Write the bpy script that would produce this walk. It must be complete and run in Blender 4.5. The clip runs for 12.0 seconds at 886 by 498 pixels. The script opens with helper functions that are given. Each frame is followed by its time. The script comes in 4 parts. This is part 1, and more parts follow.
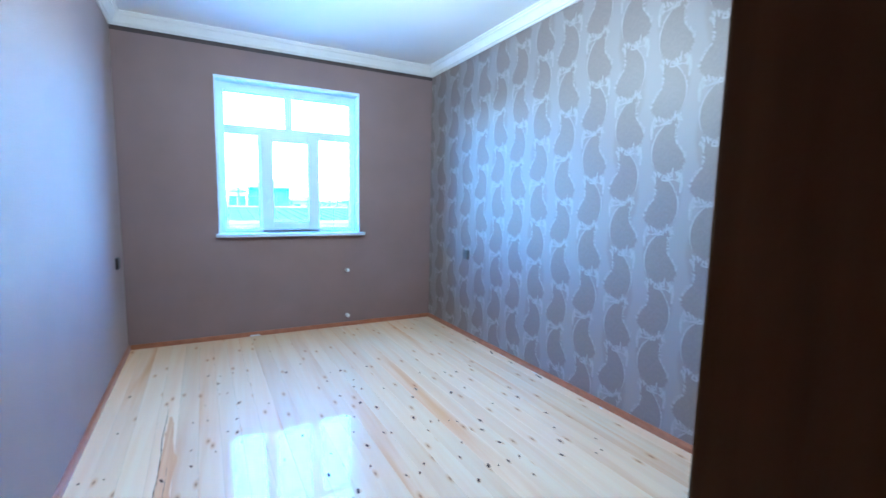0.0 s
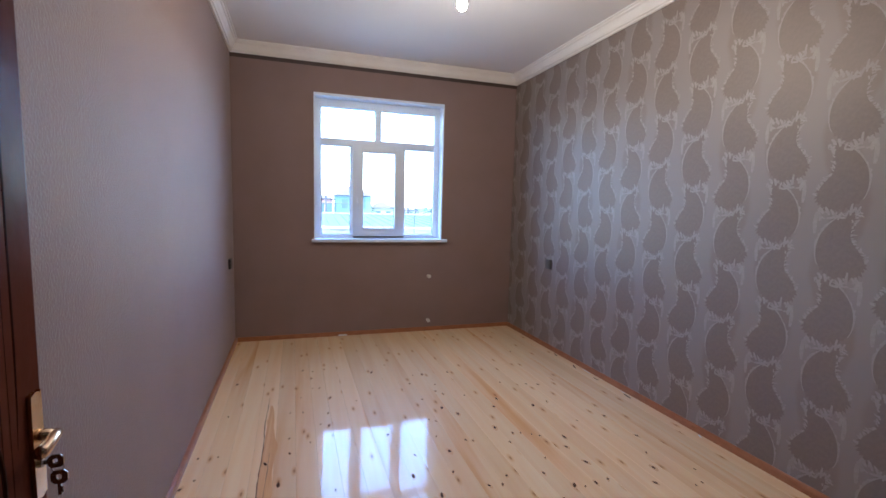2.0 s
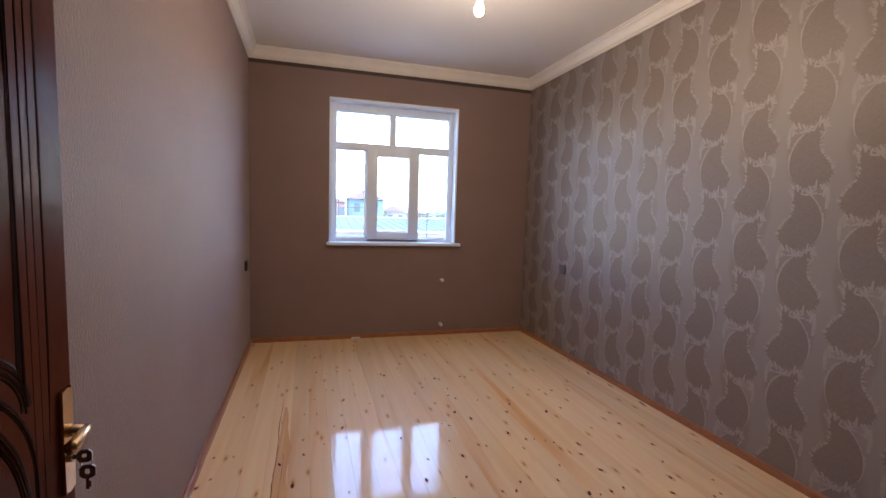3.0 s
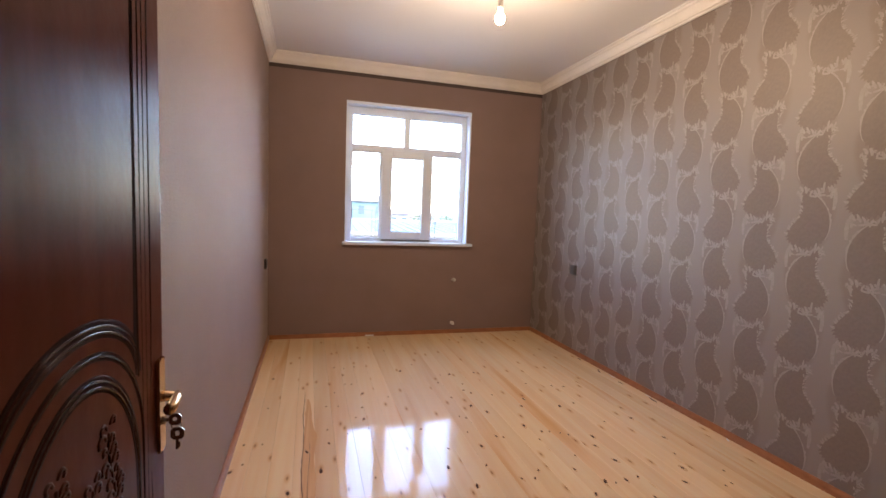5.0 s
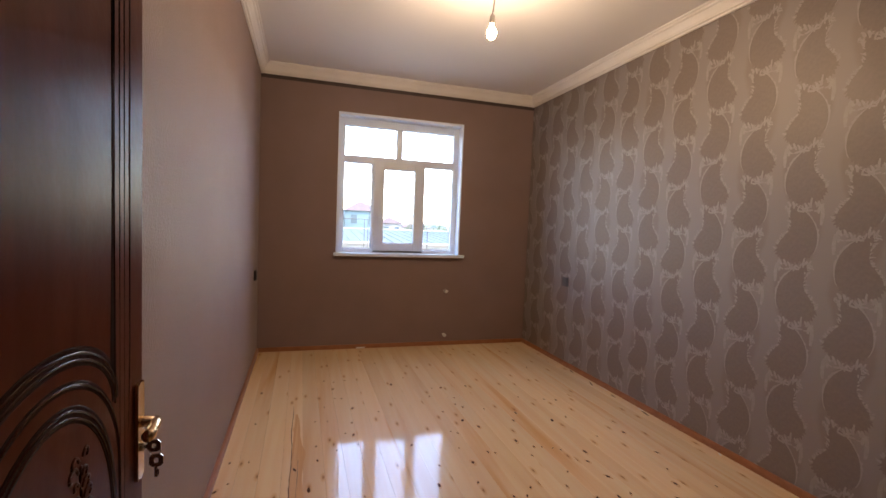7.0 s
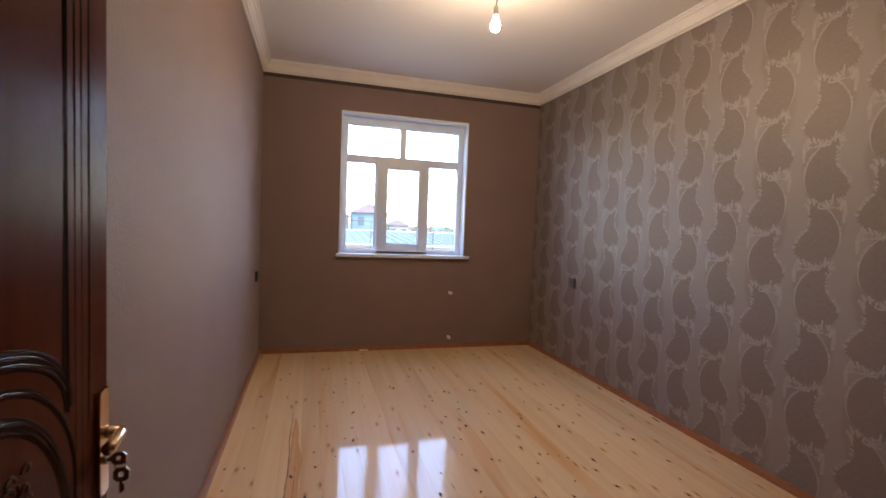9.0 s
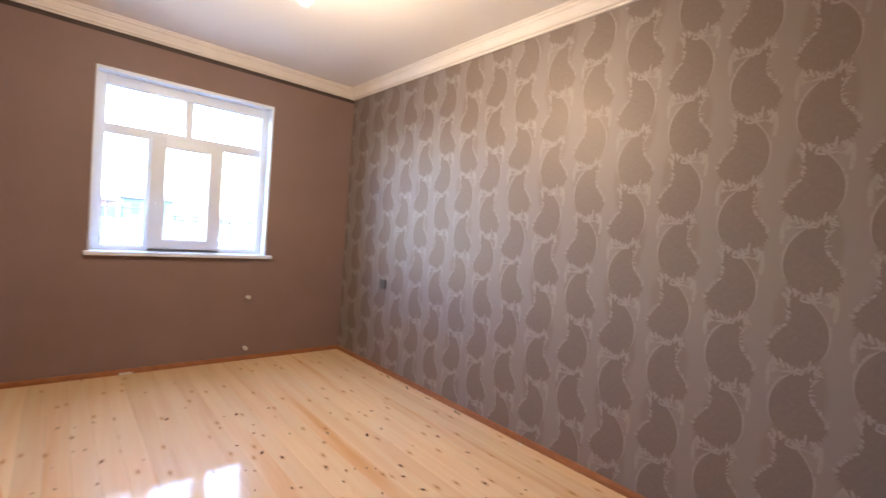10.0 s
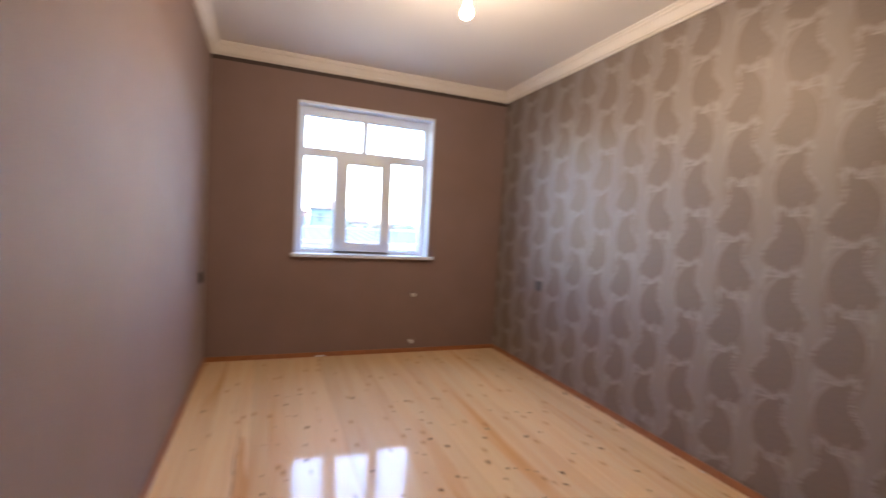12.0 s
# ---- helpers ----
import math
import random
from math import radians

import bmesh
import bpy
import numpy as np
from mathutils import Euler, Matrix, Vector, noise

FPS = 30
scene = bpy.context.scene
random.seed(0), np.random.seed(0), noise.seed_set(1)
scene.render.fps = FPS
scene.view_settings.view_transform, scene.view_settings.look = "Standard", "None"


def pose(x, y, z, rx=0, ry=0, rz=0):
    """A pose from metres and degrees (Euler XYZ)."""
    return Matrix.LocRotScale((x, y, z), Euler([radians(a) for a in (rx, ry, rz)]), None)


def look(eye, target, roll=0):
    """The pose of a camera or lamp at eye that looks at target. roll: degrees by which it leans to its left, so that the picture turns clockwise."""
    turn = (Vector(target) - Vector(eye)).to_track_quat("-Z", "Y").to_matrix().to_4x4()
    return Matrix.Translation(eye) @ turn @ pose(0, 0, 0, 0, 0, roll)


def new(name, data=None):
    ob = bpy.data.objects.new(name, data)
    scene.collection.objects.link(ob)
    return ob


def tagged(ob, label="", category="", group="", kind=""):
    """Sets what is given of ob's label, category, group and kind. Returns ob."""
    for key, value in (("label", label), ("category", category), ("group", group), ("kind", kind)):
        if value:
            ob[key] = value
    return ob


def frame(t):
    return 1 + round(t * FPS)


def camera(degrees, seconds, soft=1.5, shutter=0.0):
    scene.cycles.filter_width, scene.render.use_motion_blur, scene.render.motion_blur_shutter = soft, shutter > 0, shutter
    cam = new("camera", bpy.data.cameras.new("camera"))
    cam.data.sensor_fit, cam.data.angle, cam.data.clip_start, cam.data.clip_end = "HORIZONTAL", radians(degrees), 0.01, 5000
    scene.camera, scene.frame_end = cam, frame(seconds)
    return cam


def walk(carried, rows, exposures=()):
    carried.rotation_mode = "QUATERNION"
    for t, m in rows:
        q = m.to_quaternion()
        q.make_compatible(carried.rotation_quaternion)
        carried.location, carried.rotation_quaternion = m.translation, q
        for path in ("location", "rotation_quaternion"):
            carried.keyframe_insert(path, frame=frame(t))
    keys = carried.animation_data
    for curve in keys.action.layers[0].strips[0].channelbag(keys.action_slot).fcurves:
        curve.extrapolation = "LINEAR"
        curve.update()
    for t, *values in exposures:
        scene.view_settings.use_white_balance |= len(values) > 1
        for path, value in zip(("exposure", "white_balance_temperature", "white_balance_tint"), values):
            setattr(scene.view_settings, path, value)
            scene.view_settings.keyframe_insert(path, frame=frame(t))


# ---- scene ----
cam = camera(92.3, 12.0, soft=1.5, shutter=0.5)
PATH = [
    (0, (0.82, -4.585, 1.37), (1.725, -2.814, 1.155), 1.1),
    (0.5, (0.796, -4.571, 1.361), (1.56, -2.732, 1.166), 1.0),
    (1, (0.767, -4.561, 1.363), (1.432, -2.685, 1.177), 1.0),
    (1.5, (0.758, -4.567, 1.374), (1.378, -2.675, 1.186), 1.1),
    (2, (0.753, -4.571, 1.376), (1.334, -2.667, 1.188), 1.4),
    (2.5, (0.745, -4.576, 1.385), (1.291, -2.66, 1.206), 1.5),
    (3, (0.732, -4.569, 1.374), (1.262, -2.648, 1.204), 1.8),
    (3.5, (0.742, -4.581, 1.367), (1.249, -2.654, 1.2), 1.9),
    (5.5, (0.576, -4.65, 1.345), (1.1, -2.726, 1.191), 2.3),
    (6, (0.581, -4.642, 1.354), (1.121, -2.722, 1.201), 2.4),
    (6.5, (0.589, -4.633, 1.376), (1.152, -2.718, 1.243), 2.5),
    (8.5, (0.683, -4.598, 1.341), (1.163, -2.658, 1.255), 1.9),
    (9, (0.664, -4.556, 1.352), (1.181, -2.627, 1.249), 2.3),
    (9.5, (0.671, -4.485, 1.382), (1.734, -2.793, 1.297), 3.8),
    (10, (0.754, -4.398, 1.372), (2.037, -2.865, 1.308), 4.4),
    (10.5, (0.826, -4.358, 1.382), (2.297, -3.003, 1.324), 4.7),
    (11, (0.872, -4.353, 1.364), (2.382, -3.043, 1.315), 4.3),
    (11.5, (0.817, -4.359, 1.399), (2.225, -2.94, 1.334), 4.1),
    (11.8, (0.725, -4.37, 1.385), (1.694, -2.622, 1.305), 3.5),
    (12, (0.691, -4.376, 1.369), (1.381, -2.502, 1.265), 3.2),
]
# seconds, stops, kelvin, tint
EXPOSURES = [
    (0.0, 5.42, 3500, -5),
    (0.5, 5.22, 3950, -7),
    (1.0, 4.68, 4550, 3),
    (1.5, 4.42, 5050, 10),
    (2.0, 4.34, 5050, 12),
    (2.5, 4.16, 5250, 16),
    (3.5, 4.09, 6500, 20),
    (5.5, 4.56, 6600, 19),
    (6.0, 4.22, 6900, 20),
    (6.5, 4.04, 6900, 20),
    (8.5, 4.04, 6900, 20),
    (9.0, 3.94, 6650, 19),
    (9.5, 5.02, 6300, 17),
    (10.5, 4.96, 6200, 17),
    (11.5, 4.72, 6300, 17),
    (12.0, 4.47, 6300, 18),
]
walk(cam, [(t, look(eye, target, roll)) for t, eye, target, roll in PATH], EXPOSURES)
SKY, BULB_W, BULB_GLOW = 0.15, 0.96, 20.0

# ---- world, sun, bulb ----
world = bpy.data.worlds.new("world")
scene.world = world
world.use_nodes = True
wn = world.node_tree
sky = wn.nodes.new("ShaderNodeTexSky")
sky.sky_type = "NISHITA"
sky.sun_disc = False
sky.sun_elevation = radians(58)
sky.sun_rotation = radians(200)
sky.air_density, sky.dust_density, sky.ozone_density = 1.0, 1.0, 0.2
bg = wn.nodes["Background"]
bg.inputs["Strength"].default_value = SKY
wn.links.new(sky.outputs["Color"], bg.inputs["Color"])

sun = new("sun", bpy.data.lights.new("sun", "SUN"))
sun.data.energy, sun.data.angle, sun.data.color = 0.5, radians(12), (1.0, 0.95, 0.88)
sun.matrix_world = look((0, 0, 30), (-6.4, 17.6, 0))

# ---- plan ----
W, L, H = 2.983, 4.395, 2.90       # room: x 0..W, y -L..0 (window wall at y = 0)
K = 0.0422                         # the side walls run slightly askew: x grows by K for each metre away from the window
CB = 2.795                         # underside of the cornice
T = 0.22                           # wall thickness
WX0, WX1, WZ0, WZ1 = 0.764, 2.118, 1.032, 2.490   # window opening
DX0, DX1, DH = 0.115, 0.958, 2.1      # door opening


# ---- materials ----
def mat(name, color, rough=0.5, metal=0.0, color2=None, scale=(8, 8, 8), bump=0.0, bump_scale=200.0, spec=0.5, detail=4.0, coat=0.0, relief_depth=0.004, sheen=0.0):
    """A two-scale procedural surface: broad variation of tone, fine grain and relief."""
    m = bpy.data.materials.new(name)
    m.use_nodes = True
    nt = m.node_tree
    b = nt.nodes["Principled BSDF"]
    b.inputs["Roughness"].default_value = rough
    b.inputs["Metallic"].default_value = metal
    b.inputs["Specular IOR Level"].default_value = spec
    b.inputs["Coat Weight"].default_value = coat
    b.inputs["Coat Roughness"].default_value = 0.08
    b.inputs["Sheen Weight"].default_value = sheen
    b.inputs["Sheen Roughness"].default_value = 0.35
    tc = nt.nodes.new("ShaderNodeTexCoord")
    mp = nt.nodes.new("ShaderNodeMapping")
    mp.inputs["Scale"].default_value = scale
    nt.links.new(tc.outputs["Object"], mp.inputs["Vector"])
    nz = nt.nodes.new("ShaderNodeTexNoise")
    nz.inputs["Scale"].default_value = 1.0
    nz.inputs["Detail"].default_value = detail
    nt.links.new(mp.outputs["Vector"], nz.inputs["Vector"])
    ramp = nt.nodes.new("ShaderNodeValToRGB")
    ramp.color_ramp.elements[0].position, ramp.color_ramp.elements[1].position = 0.3, 0.7
    c2 = color2 or tuple(c * 0.85 for c in color)
    ramp.color_ramp.elements[0].color = (*c2, 1)
    ramp.color_ramp.elements[1].color = (*color, 1)
    nt.links.new(nz.outputs["Fac"], ramp.inputs["Fac"])
    nt.links.new(ramp.outputs["Color"], b.inputs["Base Color"])
    if bump:
        fine = nt.nodes.new("ShaderNodeTexNoise")
        fine.inputs["Scale"].default_value = bump_scale
        fine.inputs["Detail"].default_value = 3.0
        nt.links.new(tc.outputs["Object"], fine.inputs["Vector"])
        bp = nt.nodes.new("ShaderNodeBump")
        bp.inputs["Strength"].default_value = bump
        bp.inputs["Distance"].default_value = relief_depth
        nt.links.new(fine.outputs["Fac"], bp.inputs["Height"])
        nt.links.new(bp.outputs["Normal"], b.inputs["Normal"])
    return m


def plank_mat():
    """Varnished pine boards: long grain, tone from board to board, small dark knots with amber halos."""
    m = mat("varnished_pine", (0.95, 0.745, 0.445), 0.5, scale=(16, 0.7, 16), color2=(0.90, 0.615, 0.32), detail=6, coat=0.0)
    nt = m.node_tree
    b = nt.nodes["Principled BSDF"]
    src = b.inputs["Base Color"].links[0].from_socket
    info = nt.nodes.new("ShaderNodeObjectInfo")
    hsv = nt.nodes.new("ShaderNodeHueSaturation")
    val = nt.nodes.new("ShaderNodeMapRange")
    val.inputs["To Min"].default_value, val.inputs["To Max"].default_value = 0.92, 1.07
    nt.links.new(info.outputs["Random"], val.inputs["Value"])
    nt.links.new(val.outputs["Result"], hsv.inputs["Value"])
    nt.links.new(src, hsv.inputs["Color"])
    # each board takes its own stretch of grain
    tc = next(n for n in nt.nodes if n.type == "TEX_COORD")
    mp = next(n for n in nt.nodes if n.type == "MAPPING")
    shift = nt.nodes.new("ShaderNodeVectorMath")
    shift.operation = "MULTIPLY_ADD"
    comb = nt.nodes.new("ShaderNodeCombineXYZ")
    mul = nt.nodes.new("ShaderNodeMath")
    mul.operation = "MULTIPLY"
    mul.inputs[1].default_value = 40.0
    nt.links.new(info.outputs["Random"], mul.inputs[0])
    for n in range(3):
        nt.links.new(mul.outputs[0], comb.inputs[n])
    shift.inputs[1].default_value = (1, 1, 1)
    nt.links.new(tc.outputs["Object"], shift.inputs[0])
    nt.links.new(comb.outputs["Vector"], shift.inputs[2])
    nt.links.new(shift.outputs["Vector"], mp.inputs["Vector"])
    # small pin knots
    vor = nt.nodes.new("ShaderNodeTexVoronoi")
    vor.voronoi_dimensions = "2D"
    vor.inputs["Scale"].default_value = 4.4
    vm = nt.nodes.new("ShaderNodeMapping")
    vm.inputs["Scale"].default_value = (1.35, 0.48, 0.2)
    nt.links.new(shift.outputs["Vector"], vm.inputs["Vector"])
    nt.links.new(vm.outputs["Vector"], vor.inputs["Vector"])
    kr = nt.nodes.new("ShaderNodeValToRGB")
    e = kr.color_ramp.elements
    e[0].position, e[0].color = 0.016, (0.50, 0.32, 0.18, 1)
    e[1].position, e[1].color = 0.11, (1, 1, 1, 1)
    mid = e.new(0.045)
    mid.color = (0.88, 0.74, 0.58, 1)
    nt.links.new(vor.outputs["Distance"], kr.inputs["Fac"])
    mix = nt.nodes.new("ShaderNodeMixRGB")
    mix.blend_type = "MULTIPLY"
    mix.inputs["Fac"].default_value = 1.0
    nt.links.new(hsv.outputs["Color"], mix.inputs["Color1"])
    nt.links.new(kr.outputs["Color"], mix.inputs["Color2"])
    nt.links.new(mix.outputs["Color"], b.inputs["Base Color"])
    # amber heartwood streaks along some boards
    hm = nt.nodes.new("ShaderNodeMapping")
    hm.inputs["Scale"].default_value = (6, 0.38, 6)
    hn = nt.nodes.new("ShaderNodeTexNoise")
    hn.inputs["Scale"].default_value = 1.0
    hn.inputs["Detail"].default_value = 5.0
    nt.links.new(shift.outputs["Vector"], hm.inputs["Vector"])
    nt.links.new(hm.outputs["Vector"], hn.inputs["Vector"])
    hr = nt.nodes.new("ShaderNodeMapRange")
    hr.interpolation_type = "SMOOTHSTEP"
    hr.inputs["From Min"].default_value, hr.inputs["From Max"].default_value = 0.52, 0.78
    nt.links.new(hn.outputs["Fac"], hr.inputs["Value"])
    heart = nt.nodes.new("ShaderNodeMixRGB")
    heart.blend_type = "MULTIPLY"
    heart.inputs["Color2"].default_value = (0.84, 0.61, 0.38, 1)
    nt.links.new(hr.outputs["Result"], heart.inputs["Fac"])
    nt.links.new(mix.outputs["Color"], heart.inputs["Color1"])
    nt.links.new(heart.outputs["Color"], b.inputs["Base Color"])
    # varnish: glossy coat with brush waves along the boards
    b.inputs["Coat Weight"].default_value = 1.0
    b.inputs["Coat Roughness"].default_value = 0.07
    b.inputs["Coat IOR"].default_value = 1.68
    wave = nt.nodes.new("ShaderNodeTexNoise")
    wave.inputs["Scale"].default_value = 1.0
    wave.inputs["Detail"].default_value = 2.0
    wm = nt.nodes.new("ShaderNodeMapping")
    wm.inputs["Scale"].default_value = (30, 3, 30)
    nt.links.new(shift.outputs["Vector"], wm.inputs["Vector"])
    nt.links.new(wm.outputs["Vector"], wave.inputs["Vector"])
    bp = nt.nodes.new("ShaderNodeBump")
    bp.inputs["Strength"].default_value = 0.4
    bp.inputs["Distance"].default_value = 0.0014
    nt.links.new(wave.outputs["Fac"], bp.inputs["Height"])
    nt.links.new(bp.outputs["Normal"], b.inputs["Coat Normal"])
    return m


def silver_paper_mat():
    """Silver-taupe wallpaper ground with broad wavy vertical bands and a fine woven relief."""
    m = mat("silver_wallpaper", (0.262, 0.221, 0.198), 0.50, metal=0.22, scale=(3, 3, 3), color2=(0.246, 0.206, 0.184), sheen=0.2, bump=0.35, bump_scale=260)
    nt = m.node_tree
    b = nt.nodes["Principled BSDF"]
    src = b.inputs["Base Color"].links[0].from_socket
    tc = next(n for n in nt.nodes if n.type == "TEX_COORD")
    # wavy silver ribbons between the columns of the print
    def math_node(op, *values):
        n = nt.nodes.new("ShaderNodeMath")
        n.operation = op
        for k, v in enumerate(values):
            if isinstance(v, (int, float)):
                n.inputs[k].default_value = v
            else:
                nt.links.new(v, n.inputs[k])
        return n.outputs[0]
    sep = nt.nodes.new("ShaderNodeSeparateXYZ")
    nt.links.new(tc.outputs["Object"], sep.inputs[0])
    sway = math_node("MULTIPLY", math_node("SINE", math_node("MULTIPLY", sep.outputs["Z"], 2 * math.pi / 0.64)), 0.13)
    col = math_node("ADD", math_node("DIVIDE", math_node("ADD", sep.outputs["Y"], 4.27), 0.268), sway)
    tri = math_node("ABSOLUTE", math_node("SUBTRACT", math_node("FRACT", col), 0.5))
    blur = nt.nodes.new("ShaderNodeTexNoise")
    blur.inputs["Scale"].default_value = 18.0
    blur.inputs["Detail"].default_value = 3.0
    nt.links.new(tc.outputs["Object"], blur.inputs["Vector"])
    tri = math_node("ADD", tri, math_node("MULTIPLY", math_node("SUBTRACT", blur.outputs["Fac"], 0.5), 0.10))
    band = nt.nodes.new("ShaderNodeMapRange")
    band.interpolation_type = "SMOOTHSTEP"
    band.inputs["From Min"].default_value, band.inputs["From Max"].default_value = 0.30, 0.17
    nt.links.new(tri, band.inputs["Value"])
    mix = nt.nodes.new("ShaderNodeMixRGB")
    mix.inputs["Color2"].default_value = (0.292, 0.254, 0.233, 1)
    nt.links.new(band.outputs["Result"], mix.inputs["Fac"])
    nt.links.new(src, mix.inputs["Color1"])
    nt.links.new(mix.outputs["Color"], b.inputs["Base Color"])
    return m


def glow_mat(name, color, strength):
    m = bpy.data.materials.new(name)
    m.use_nodes = True
    b = m.node_tree.nodes["Principled BSDF"]
    b.inputs["Base Color"].default_value = (*color, 1)
    b.inputs["Emission Color"].default_value = (*color, 1)
    b.inputs["Emission Strength"].default_value = strength
    return m


def glass_mat():
    m = bpy.data.materials.new("window_glass")
    m.use_nodes = True
    b = m.node_tree.nodes["Principled BSDF"]
    b.inputs["Base Color"].default_value = (0.97, 1.0, 1.0, 1)
    b.inputs["Roughness"].default_value = 0.0
    b.inputs["IOR"].default_value = 1.02
    b.inputs["Transmission Weight"].default_value = 1.0
    return m


M_PLANK = plank_mat()
M_SILVER = silver_paper_mat()
M_TAUPE = mat("taupe_wallpaper", (0.262, 0.186, 0.170), 0.62, scale=(2.5, 2.5, 2.5), color2=(0.238, 0.168, 0.149), bump=1.0, bump_scale=120, spec=0.3, relief_depth=0.0030, sheen=0.25)
M_PAISLEY = mat("paisley_print", (0.234, 0.191, 0.168), 0.5, metal=0.16, scale=(60, 60, 60), color2=(0.208, 0.168, 0.148), sheen=0.15, bump=0.12, bump_scale=300)
M_LEAF = mat("silver_leaf_print", (0.372, 0.334, 0.312), 0.46, metal=0.2, sheen=0.2, scale=(45, 45, 45), color2=(0.315, 0.279, 0.258), bump=0.4, bump_scale=240)
M_CEIL = mat("white_ceiling_paint", (0.88, 0.86, 0.84), 0.7, scale=(1.5, 1.5, 1.5), color2=(0.85, 0.835, 0.82), bump=0.15, bump_scale=90)
M_CORN = mat("white_plaster", (0.82, 0.79, 0.75), 0.55, scale=(6, 6, 6), color2=(0.77, 0.74, 0.70), bump=0.1, bump_scale=60)
M_SKIRT = mat("stained_pine_trim", (0.38, 0.15, 0.055), 0.28, scale=(14, 14, 40), color2=(0.29, 0.105, 0.035), bump=0.1, bump_scale=80, coat=0.5)
M_PVC = mat("white_pvc", (0.74, 0.83, 0.93), 0.38, scale=(5, 5, 5), color2=(0.71, 0.79, 0.89))
M_GREYPVC = mat("grey_gasket", (0.16, 0.17, 0.18), 0.6)
M_DOOR = mat("dark_brown_door", (0.094, 0.0255, 0.0145), 0.31, scale=(22, 22, 1.2), color2=(0.074, 0.0190, 0.0105), bump=0.34, bump_scale=14, spec=0.022, detail=6)
M_JAMB = mat("brown_wood_lining", (0.17, 0.085, 0.03), 0.4, scale=(30, 30, 2), color2=(0.12, 0.058, 0.02), bump=0.1, bump_scale=60, detail=6, spec=0.1)
# door brown darkened to the shade that lies in the panel grooves
M_GROOVE_SHADE = mat("groove_shade_brown", (0.022, 0.0065, 0.0045), 0.75, scale=(20, 20, 20), color2=(0.016, 0.005, 0.0035), spec=0.04)
M_RIDGE = mat("polished_brown_ridge", (0.030, 0.0085, 0.0055), 0.16, scale=(20, 20, 20), spec=0.06)
# soft shade beside the arch rolls, put into a darker brown
M_HOLLOW_SHADE = mat("hollow_shade_brown", (0.020, 0.0058, 0.0040), 0.6, scale=(20, 20, 20), color2=(0.020, 0.006, 0.004), spec=0.04)
# carving in the door's brown, darkened for the shading of its relief
M_CARVE = mat("shaded_brown_carving", (0.060, 0.0155, 0.0090), 0.38, scale=(60, 60, 60), color2=(0.036, 0.010, 0.0060), spec=0.08)
M_CRACK = mat("brown_split", (0.17, 0.078, 0.030), 0.6, scale=(30, 30, 30), color2=(0.06, 0.026, 0.012))
# dark brown of the strip that paints shade below the cornice
M_CORNICE_SHADE = mat("cornice_shade_brown", (0.075, 0.052, 0.046), 0.6, scale=(12, 12, 12), color2=(0.055, 0.038, 0.034), bump=0.3, bump_scale=150)
M_BRASS = mat("polished_brass", (0.74, 0.56, 0.37), 0.26, metal=1.0, scale=(20, 20, 20), color2=(0.58, 0.40, 0.22))
M_STEEL = mat("nickel", (0.42, 0.36, 0.30), 0.25, metal=1.0, scale=(20, 20, 20))
M_BLACKPL = mat("dark_bakelite", (0.025, 0.02, 0.018), 0.4, scale=(20, 20, 20))
M_GREYPL = mat("grey_plastic", (0.115, 0.112, 0.112), 0.45, scale=(20, 20, 20))
M_WHITEPL = mat("white_plastic", (0.78, 0.77, 0.74), 0.35, scale=(20, 20, 20))
M_KNOT = mat("pine_knot", (0.110, 0.048, 0.020), 0.5, scale=(120, 120, 120), color2=(0.050, 0.022, 0.011), spec=0.1)
M_HALO = mat("amber_grain", (0.80, 0.53, 0.27), 0.5, scale=(60, 60, 60), color2=(0.72, 0.43, 0.19), coat=1.0)
M_HALL = mat("hall_plaster", (0.30, 0.22, 0.12), 0.7, scale=(3, 3, 3), bump=0.2)
M_SUB = mat("subfloor", (0.12, 0.06, 0.03), 0.8)
M_GLASS = glass_mat()
M_BULB = glow_mat("bulb_glow", (1.0, 0.80, 0.52), BULB_GLOW)
M_HOLDER = mat("pale_grey_plastic", (0.45, 0.43, 0.40), 0.4, scale=(20, 20, 20))
M_WIRE = mat("grey_wire", (0.12, 0.11, 0.10), 0.5, scale=(50, 50, 50))


# ---- mesh helpers ----
def part(name, bm, material, parent=None, label="", smooth=False, skew=False):
    """Links a bmesh as one mesh object, under parent if given."""
    if skew:
        for v in bm.verts:
            v.co.x -= K * v.co.y
    me = bpy.data.meshes.new(name)
    bmesh.ops.recalc_face_normals(bm, faces=bm.faces)
    if smooth:
        for f in bm.faces:
            f.smooth = True
    bm.to_mesh(me)
    bm.free()
    me.materials.append(material)
    ob = new(name, me)
    if parent is not None:
        ob.parent = parent
    if label:
        tagged(ob, label)
    return ob


def add_box(bm, x0, y0, z0, x1, y1, z1, bevel=0.0):
    r = bmesh.ops.create_cube(bm, size=1.0, matrix=Matrix.LocRotScale(((x0 + x1) / 2, (y0 + y1) / 2, (z0 + z1) / 2), None, (abs(x1 - x0), abs(y1 - y0), abs(z1 - z0))))
    if bevel:
        edges = {e for v in r["verts"] for e in v.link_edges}
        bmesh.ops.bevel(bm, geom=list(edges), offset=bevel, segments=2, affect="EDGES", profile=0.7)
    return bm


def box(*dims, bevel=0.0):
    return add_box(bmesh.new(), *dims, bevel=bevel)


